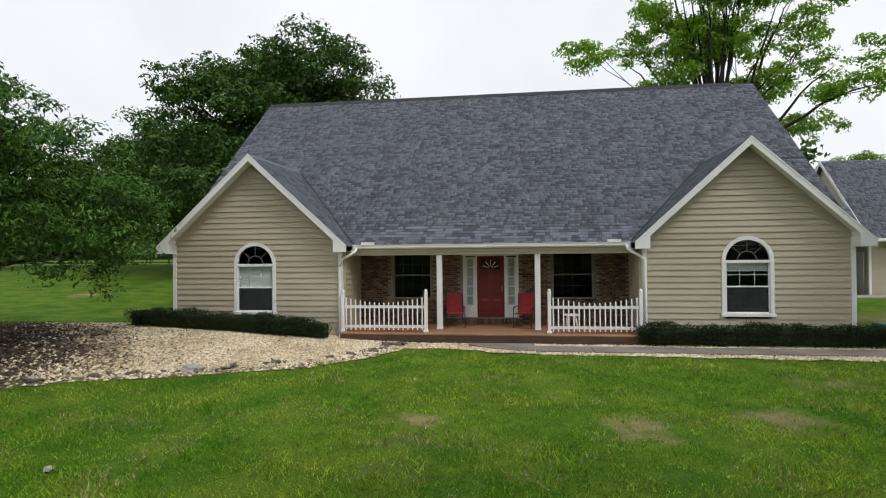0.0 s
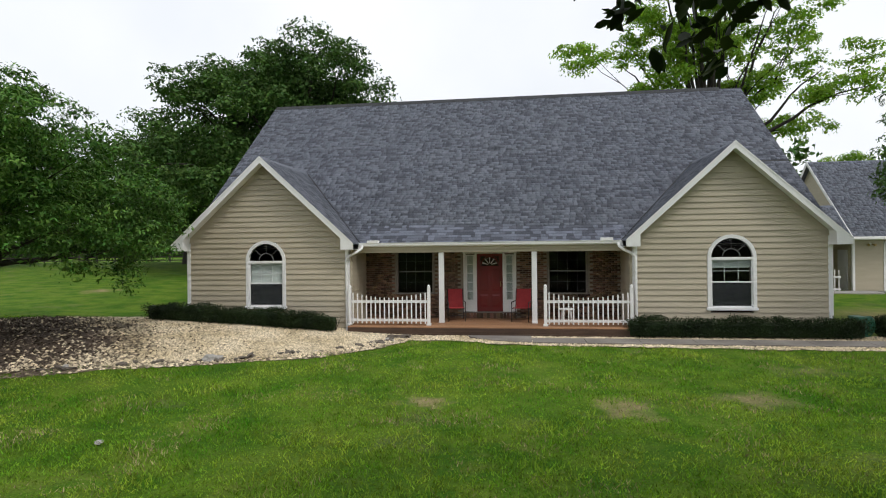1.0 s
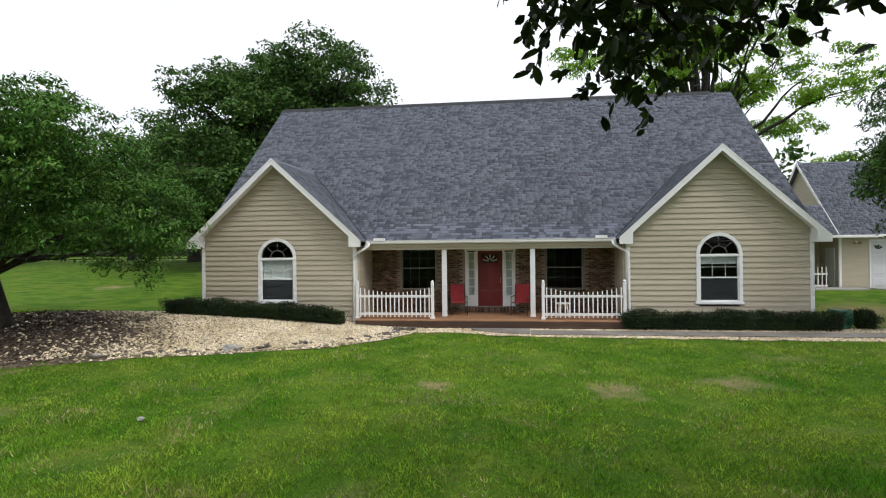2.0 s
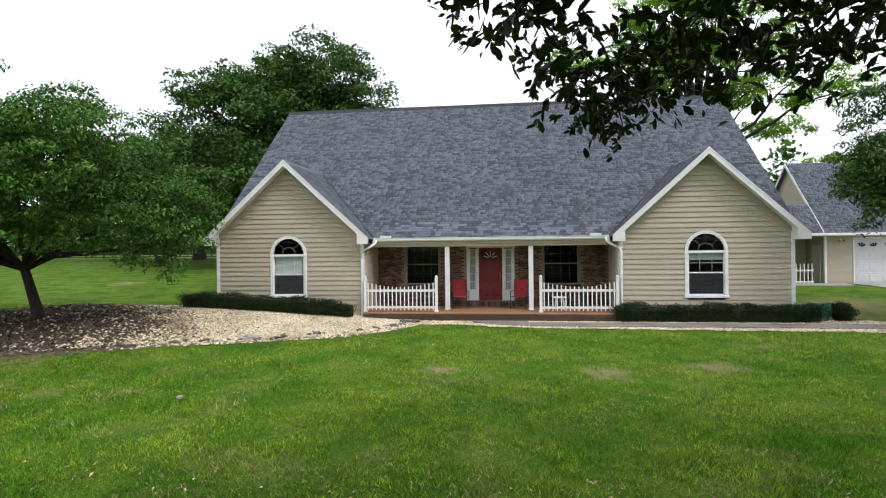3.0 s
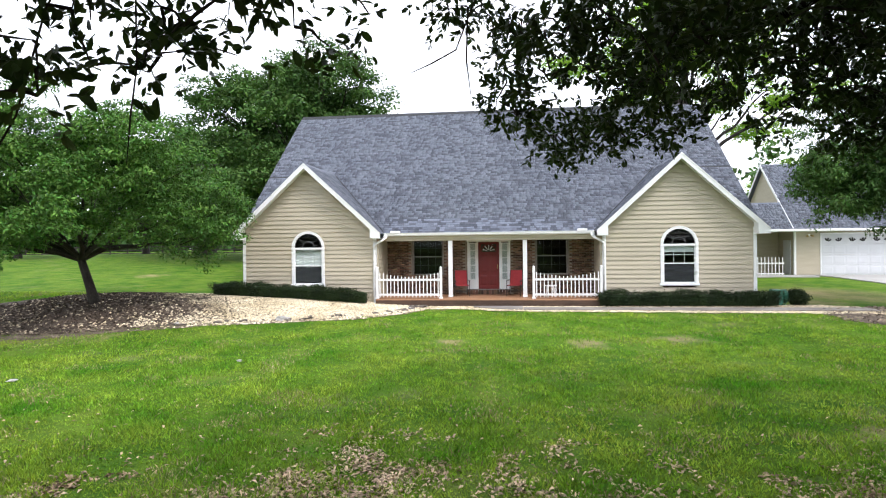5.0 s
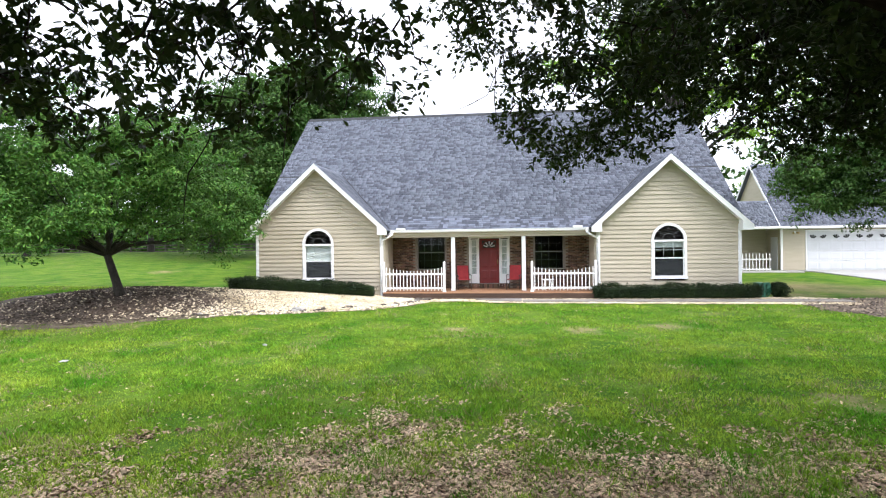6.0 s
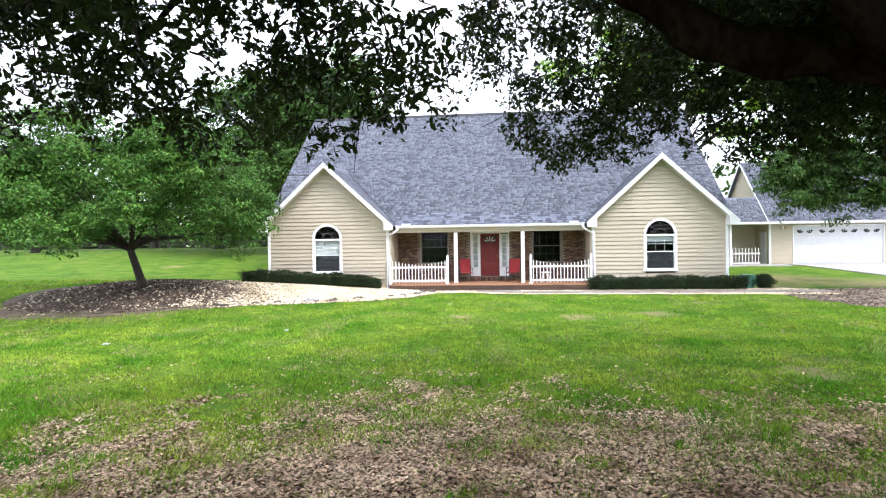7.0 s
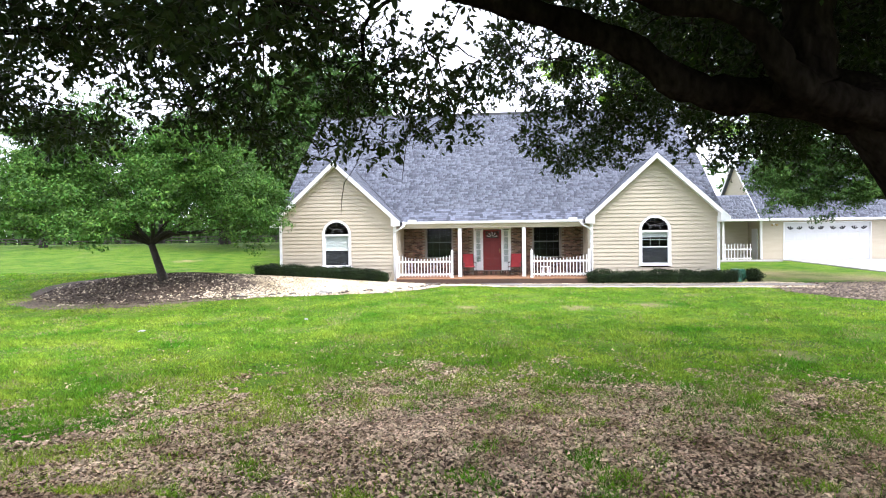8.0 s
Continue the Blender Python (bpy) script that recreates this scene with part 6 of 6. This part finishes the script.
# nearer trees along the paddock
tree("field_tree", (-43.0, 22.0), 0.3, 2.2, [(0, 0, 6, 5.5, 5, 4.2), (3, -1, 5, 4, 4, 3.4)], 40, 1.7, 6, 85, 0.28, M_LEAF_A, "leafy green tree at the paddock edge", 31)
tree("field_tree", (-36.0, 30.0), 0.3, 2.2, [(0, 0, 6.0, 5, 5, 3.8), (-3, -1, 5, 4, 4, 3.0)], 36, 1.7, 6, 85, 0.28, M_LEAF_B, "leafy green tree at the paddock edge", 32)
tree("field_tree", (32.0, 26.0), 0.3, 2.4, [(0, 0, 7, 5, 5, 4.5)], 18, 1.4, 6, 60, 0.26, M_LEAF_C, "thin-leaved tree beyond the garage", 33, limbs=18, twigs=18)
tree("field_tree", (29.0, 34.0), 0.3, 2.4, [(0, 0, 6, 4.5, 4, 3.8), (-2, 0, 8, 3, 3, 2.2)], 26, 1.4, 6, 70, 0.26, M_LEAF_C, "pale green tree beyond the garage", 34)


# ---- loose ground cover, too many to count ----
def scatter(name, points, size, flat, material, label, seed, category):
    """Small faceted stones lying on the ground."""
    r = np.random.default_rng(seed)
    p = np.asarray(points)
    n_ = len(p)
    base = np.array([(1, 0, 0), (0.3, 0.95, 0), (-0.9, 0.4, 0), (-0.5, -0.85, 0), (0.6, -0.75, 0), (0.1, 0.1, 1)], float)
    tris = np.array([(0, 1, 5), (1, 2, 5), (2, 3, 5), (3, 4, 5), (4, 0, 5)])
    s = size * (0.55 + 0.9 * r.random((n_, 1, 1)))
    a = r.uniform(0, 6.28, n_)
    ca, sa = np.cos(a)[:, None], np.sin(a)[:, None]
    b = base[None] * (0.75 + 0.5 * r.random((n_, 6, 1)))
    x = (b[..., 0] * ca - b[..., 1] * sa)[..., None]
    y = (b[..., 0] * sa + b[..., 1] * ca)[..., None]
    v = np.concatenate([x, y, b[..., 2:] * flat], axis=2) * s + p[:, None, :]
    f = (np.arange(n_)[:, None, None] * 6 + tris[None]).reshape(-1, 3)
    ob = raw_part(name, v.reshape(-1, 3), f, material, kind="stuff")
    return tagged(ob, label, category)


def in_poly(poly, n_, seed, keep=None):
    r = random.Random(seed)
    xs, ys = [q[0] for q in poly], [q[1] for q in poly]
    out = []
    while len(out) < n_:
        x, y = r.uniform(min(xs), max(xs)), r.uniform(min(ys), max(ys))
        k = noise.noise(Vector((x * 1.5, y * 1.5, 0))) * 0.18
        if inside(poly, x + k, y + k) and (keep is None or r.random() < keep(x, y)):
            out.append((x, y, ground_z(x, y) + (0.05 if ((x + 13.8) / 4.6) ** 2 + ((y + 7.3) / 2.7) ** 2 < 1 else 0.025)))
    return out


def away_from_tree(x, y):
    d = math.hypot((x + 13.6) / 1.25, y + 7.2)
    return 0.02 + 0.98 * smooth01(d + 0.9 * noise.noise(Vector((x, y, 5))), 2.6, 6.2) * smooth01(x, -14.5, -10.5)


def off_walk(x, y):
    return 0.0 if (x > 1.4 and -3.85 < y < -2.95) or (-0.5 < x < 1.4 and y > -3.4 + abs(x - 0.9) * 0.25) else 1.0


scatter("gravel", in_poly(BED, 36000, 1, away_from_tree), 0.044, 0.75, M_GRAVEL, "cream-coloured pea gravel in the bed", 1, "gravel")
scatter("gravel", in_poly(RIM, 1100, 5, lambda x, y: smooth01(x, -10.5, -7.5)), 0.04, 0.7, M_GRAVEL, "cream gravel spilt over the edge of the bed", 5, "gravel")
scatter("rubble", in_poly(RIM, 2600, 25), 0.03, 0.5, M_RUBBLE, "crumbs of soil and chips along the bed", 26, "mulch")
scatter("gravel", in_poly(STRIP, 12000, 2, off_walk), 0.036, 0.7, M_GRAVEL, "cream-coloured gravel beside the walk", 2, "gravel")


def fallen_leaves(name, pts, size, material, label, seed):
    r = np.random.default_rng(seed)
    p = np.asarray(pts, float)
    n_ = len(p)
    a = r.uniform(0, 6.28, n_)
    u = np.stack([np.cos(a), np.sin(a), r.normal(size=n_) * .35], axis=1)
    w = np.stack([-np.sin(a), np.cos(a), r.normal(size=n_) * .35], axis=1)
    L = size * (0.55 + 0.9 * r.random((n_, 1)))
    p = p + np.array([0, 0, 0.012])
    lift = np.array([0, 0, 1.0]) * L * 0.18
    v = np.stack([p - u * L / 2, p + w * L * .22 + lift, p + u * L / 2, p - w * L * .22 + lift], axis=1).reshape(-1, 3)
    f = np.arange(n_)[:, None] * 4 + np.arange(4)[None]
    ob = raw_part(name, v, f, material, kind="stuff")
    return tagged(ob, label, "leaf litter")


def litter_reach(x, y):
    """Distance from the middle of the leaf fall, with its wavering edge."""
    return math.hypot(x - 1.2, y + 29.5) + 1.5 * noise.noise(Vector((x * 0.45, y * 0.45, 1))) + 2.0 * noise.noise(Vector((x * 1.5, y * 1.5, 4))) + 0.8 * noise.noise(Vector((x * 4.2, y * 4.2, 6)))


lr = random.Random(9)
pts = []
while len(pts) < 155000:
    x, y = lr.uniform(-9.5, 11.5), lr.uniform(-26.2, -15.5)
    d = litter_reach(x, y)
    if lr.random() < 0.006 + (1 - smooth01(d, 8.0, 12.2)) * (0.35 + 0.65 * smooth01(d, 5.2, 8.0)):
        pts.append((x, y, ground_z(x, y)))
fallen_leaves("leaf_litter", pts, 0.069, M_LITTER, "dry tan oak leaves strewn under the oak", 3)
pts = []
while len(pts) < 6500:
    x, y = lr.gauss(-13.6, 2.6), lr.gauss(-7.2, 1.9)
    if inside(BED, x, y):
        pts.append((x, y, ground_z(x, y) + 0.055))
fallen_leaves("leaf_litter", pts, 0.08, M_MULCH, "brown leaves and mulch round the small tree", 4)
ring = [(x, y, z) for x, y, z in in_poly(BED, 9000, 15) if away_from_tree(x, y) < 0.5]
scatter("rubble", ring, 0.035, 0.5, M_RUBBLE, "dull bark chips and stones round the small tree", 16, "mulch")
scatter("gravel", in_poly(MULCH_R, 3500, 7), 0.06, 0.7, M_RUBBLE, "pale rubble and gravel in the mulch bed", 8, "gravel")
fallen_leaves("leaf_litter", in_poly(MULCH_R, 3000, 6), 0.08, M_MULCH, "dry leaves on the mulch bed", 5)


def grass_blades(n_, seed, material, label, dry=False):
    r = np.random.default_rng(seed)
    pr = random.Random(seed)
    out = []
    while len(out) < n_:
        y = -24 + 21 * pr.random() ** 1.6
        half = 5 + 0.8 * (y + 28)
        x = 0.5 + pr.uniform(-half, half)
        d = litter_reach(x, y)
        tuft = noise.noise(Vector((x * 1.7, y * 1.7, 31)))
        if pr.random() > (0.45 if tuft > 0.25 else 0.07) + 0.9 * smooth01(d, 7.8, 10.6):
            continue
        jx, jy = x + pr.gauss(0, 0.16), y + pr.gauss(0, 0.16)
        if y > -11 and (inside(BED, jx, jy) or inside(RIM, jx, jy) and pr.random() < 0.75 or inside(STRIP, jx, jy) or inside(MULCH_R, jx, jy)):
            continue
        q = noise.noise(Vector((x * 0.9, y * 0.9, 8))) + 0.7 * noise.noise(Vector((x * 3.1, y * 3.1, 9)))
        thin = noise.noise(Vector((x * 0.8, y * 0.8, 20))) + 0.5 * noise.noise(Vector((x * 2.6, y * 2.6, 21)))
        if dry and thin < 0.1 + 0.4 * pr.random() or not dry and thin > 0.3 and pr.random() < 0.3:
            continue
        if any(math.hypot((x - sx) * 0.8, y - sy) < 0.3 + 0.6 * pr.random() and pr.random() < 0.85 for sx, sy in ((5.6, -8.9), (3.0, -9.8), (6.5, -16.6), (-0.7, -9.6), (7.6, -6.4))):
            continue
        out.append((x, y, ground_z(x, y), max(0.35, 0.9 + 0.9 * q)))
    p = np.array(out)
    a = r.uniform(0, 6.28, n_)
    h = (0.035 + 0.045 * r.random(n_)) * p[:, 3]
    w = 0.006 + 0.006 * r.random(n_)
    lean = r.normal(size=(n_, 2)) * 0.6 * h[:, None]
    b = p[:, :3]
    du = np.stack([np.cos(a) * w, np.sin(a) * w, np.zeros(n_)], axis=1)
    tip = b + np.stack([lean[:, 0], lean[:, 1], h], axis=1)
    v = np.stack([b - du, b + du, tip], axis=1).reshape(-1, 3)
    f = np.arange(n_)[:, None] * 3 + np.arange(3)[None]
    ob = raw_part("grass", v, f, material, kind="stuff")
    return tagged(ob, label, "grass")


grass_blades(400000, 12, M_GRASSB, "short green lawn grass")
grass_blades(26000, 13, M_DRYGRASS, "dry straw-coloured blades in thin lawn patches", True)


# ---- roof shingles ----
def wedge_faces(n_):
    q = np.array([(4, 5, 6, 7), (0, 1, 5, 4), (1, 2, 6, 5), (3, 0, 4, 7)])
    return (np.arange(n_)[:, None, None] * 8 + q[None]).reshape(-1, 4)


def slope_tabs(seed, origin, along, up, normal, length, runs, start, stop, thick=0.012, course=0.143):
    """Shingle tabs on a slope: rows climb 'up', tabs lie 'along'. start(d), stop(d): the stretch covered at a climb of d."""
    r = random.Random(seed)
    o, al, u, nn = (np.array(q, float) for q in (origin, along, up, normal))
    out = []
    for k in range(runs):
        d0, d1 = k * course, (k + 1) * course + 0.01
        a, b = start(d0), stop(d0)
        s = a - r.uniform(0, 0.3)
        odd = False
        while s < b:
            odd = r.random() < 0.45
            w = r.choice((0.09, 0.14, 0.2, 0.26)) if odd else r.choice((0.1, 0.16, 0.22, 0.3))
            e = min(s + w, b)
            s0 = max(s, a)
            if e - s0 > 0.03:
                tf = thick * r.choice((0.5, 1.0, 1.8))
                drop = r.choice((0, 0, 0.006, 0.012))
                out.append((k, s0, e, d0 - drop, d1, tf * (0.5 if odd else 1.2), odd))
            s = e + 0.002 if e < b else b
    verts = []
    for k, s0, e, d0, d1, tf, odd in out:
        for lift0, lift1 in ((-0.012, -0.012), (tf, 0.001)):
            verts += [o + al * s0 + u * d0 + nn * lift0, o + al * e + u * d0 + nn * lift0, o + al * e + u * d1 + nn * lift1, o + al * s0 + u * d1 + nn * lift1]
    return out, np.array(verts)


def lay_shingles(tabs_, verts, parent, label):
    """Laminated shingles: the pale teeth and the dark ones between them."""
    v8 = np.asarray(verts).reshape(-1, 8, 3)
    for dark in (False, True):
        pick = [i for i, q_ in enumerate(tabs_) if q_[6] == dark]
        raw_part("shingles", v8[pick].reshape(-1, 3), wedge_faces(len(pick)), M_SHINGLE_D if dark else M_SHINGLE, parent, label, "stuff")


ln = math.hypot(1, SLOPE)
UP, NRM = (0, 1 / ln, SLOPE / ln), (0, -SLOPE / ln, 1 / ln)
slope_len = (RIDGE_Y - EAVE_Y) * ln
runs = int(slope_len / 0.143)


def covered(d, s):
    """How far from the middle the main roof shows at that climb."""
    z = EAVE_Z + d * SLOPE / ln
    if z > PEAK_Z - 0.02:
        return RAKE_X
    return PEAK_X - (PEAK_Z - z) / WSLOPE + 0.02


tabs, tv = slope_tabs(1, (0, EAVE_Y - 0.03, EAVE_Z - 0.03 * SLOPE), (1, 0, 0), UP, NRM, 21, runs, lambda d: -covered(d, -1), lambda d: covered(d, 1))
outer = lambda d: PEAK_X + max(0.0, PEAK_Z - EAVE_Z - d * SLOPE / ln) / WSLOPE - 0.02
wing_runs = int((PEAK_Z - 0.05 - EAVE_Z) * ln / SLOPE / 0.143)
for s_ in (-1, 1):
    if s_ > 0:
        q, v = slope_tabs(31, (0, EAVE_Y - 0.03, EAVE_Z - 0.03 * SLOPE), (1, 0, 0), UP, NRM, 21, wing_runs, outer, lambda d: RAKE_X)
    else:
        q, v = slope_tabs(32, (0, EAVE_Y - 0.03, EAVE_Z - 0.03 * SLOPE), (1, 0, 0), UP, NRM, 21, wing_runs, lambda d: -RAKE_X, lambda d: -outer(d))
    lay_shingles(q, v, house, "grey roof shingles beyond the wing")
single = [i for i, q in enumerate(tabs) if q[0] < 8 and abs(q[1]) < 4.4][:300]
joined = sorted(set(range(len(tabs))) - set(single))
tv8 = tv.reshape(-1, 8, 3)
lay_shingles([tabs[i] for i in joined], tv8[joined], house, "grey architectural roof shingles")
unit = bpy.data.meshes.new("shingle")
unit.from_pydata([(0, 0, -.012), (1, 0, -.012), (1, .153, -.012), (0, .153, -.012), (0, 0, .013), (1, 0, .013), (1, .153, .001), (0, .153, .001)], [],
                 [(4, 5, 6, 7), (0, 1, 5, 4), (1, 2, 6, 5), (3, 0, 4, 7), (3, 2, 1, 0), (2, 3, 7, 6)])
unit.materials.append(M_SHINGLE_O)
roof_turn = Matrix(((1, 0, 0), (0, UP[1], NRM[1]), (0, UP[2], NRM[2]))).to_4x4()
for i in single:
    k, s0, e, d0, d1, tf, odd = tabs[i]
    ob = new("shingle", unit)
    ob.parent = house
    ob.matrix_basis = Matrix.Translation((s0, EAVE_Y - .03 + UP[1] * d0, EAVE_Z - .03 * SLOPE + UP[2] * d0)) @ roof_turn @ Matrix.Diagonal((e - s0, 1, 1, 1))

wl_ = math.hypot(1, WSLOPE)
for s_ in (-1, 1):
    for side in (-1, 1):
        ex, ez = s_ * PEAK_X + side * (WHALF + 0.02), PEAK_Z - WSLOPE * (WHALF + 0.02)
        up_ = (-side / wl_, 0, WSLOPE / wl_)
        nn_ = (side * WSLOPE / wl_, 0, 1 / wl_)
        rows_ = int(WHALF * wl_ / 0.143)
        q, v = slope_tabs(7 + s_ + 3 * side, (ex, WROOF_Y - 0.035, ez), (0, 1, 0), up_, nn_, 5, rows_, lambda d: 0.0,
                          lambda d: EAVE_Y + (ez + d * WSLOPE / wl_ - EAVE_Z) / SLOPE - WROOF_Y + 0.05)
        lay_shingles(q, v, house, "grey shingles of the wing roof")
    bm = bmesh.new()
    px = s_ * PEAK_X
    yb = EAVE_Y + (PEAK_Z - EAVE_Z) / SLOPE
    hull8(bm, [(px - .13, WROOF_Y + .012, PEAK_Z - .11), (px + .13, WROOF_Y + .012, PEAK_Z - .11), (px + .13, yb - .1, PEAK_Z - .11), (px - .13, yb - .1, PEAK_Z - .11),
               (px - .015, WROOF_Y + .012, PEAK_Z + .012), (px + .015, WROOF_Y + .012, PEAK_Z + .012), (px + .015, yb, PEAK_Z + .022), (px - .015, yb, PEAK_Z + .022)])
    part("ridge_cap", bm, M_SHINGLE, house)

gl = math.hypot(1, GS)
q, v = slope_tabs(21, (16.98, GE - 0.03, GEZ - 0.03 * GS), (1, 0, 0), (0, 1 / gl, GS / gl), (0, -GS / gl, 1 / gl), 10, int((GRY - GE) * gl / 0.2), lambda d: 0.0, lambda d: 9.3, course=0.2)
lay_shingles(q, v, garage, "grey garage roof shingles")

q, v = slope_tabs(22, (10.72, GE - 0.03, GEZ - 0.03 * GS), (1, 0, 0), (0, 1 / gl, GS / gl), (0, -GS / gl, 1 / gl), 10, int((11.68 - GE) * gl / 0.2), lambda d: 0.0, lambda d: 6.22, course=0.2)
lay_shingles(q, v, garage, "grey breezeway roof shingles")

for seed_, x0_, wide_, rise_, top_y, owner_label in ((51, 17.0, 9.3, GS, GRY, "grey shingles of the garage roof"), (52, 10.9, 6.06, (4.73 - GEZ) / (11.68 - GE), 11.68, "grey shingles of the breezeway roof")):
    gl = math.hypot(1, rise_)
    q, v = slope_tabs(seed_, (x0_, GE - 0.03, GEZ - 0.03 * rise_ + 0.004), (1, 0, 0), (0, 1 / gl, rise_ / gl), (0, -rise_ / gl, 1 / gl), wide_, int((top_y - GE) * gl / 0.143), lambda d: 0.0, lambda d: wide_)
    lay_shingles(q, v, garage, owner_label)

# ---- bricks of the porch wall ----
brick_mesh = bpy.data.meshes.new("brick")
bm = bmesh.new()
box(bm, -0.098, 0.098, -0.012, 0.02, -0.03, 0.03)
bmesh.ops.bevel(bm, geom=[e for e in bm.edges if all(v.co.y < 0 for v in e.verts)], offset=0.004, segments=1, affect="EDGES")
bm.to_mesh(brick_mesh)
bm.free()
brick_mesh.materials.append(M_BRICK_O)
br = random.Random(3)
places = []
z, row = FLOOR + 0.035, 0
while z < 2.66:
    x = -4.46 + (0.104 if row % 2 else 0.0)
    while x < 4.4:
        if not any(o[0] - 0.12 < x < o[1] + 0.12 and o[2] - 0.06 < z < o[3] + 0.04 for o in OPENINGS):
            places.append((x + br.uniform(-.003, .003), z, br.uniform(-0.006, 0.004)))
        x += 0.208
    z += 0.071
    row += 1
places.sort(key=lambda q: abs(q[0]))
for x, z, dy in places[:300]:
    ob = new("brick", brick_mesh)
    ob.parent = brick_wall
    ob.location = Vector((x, dy, z)) - origin_of(brick_wall)
vs, fs = [], []
for i, (x, z, dy) in enumerate(places[300:]):
    for yy in (dy - 0.012, 0.02):
        vs += [(x - .098, yy, z - .03), (x + .098, yy, z - .03), (x + .098, yy, z + .03), (x - .098, yy, z + .03)]
    fs += [[i * 8 + k for k in q] for q in ((0, 1, 2, 3), (0, 4, 5, 1), (1, 5, 6, 2), (2, 6, 7, 3), (3, 7, 4, 0))]
raw_part("bricks", vs, fs, M_BRICK, brick_wall, "brown mixed bricks", "stuff")
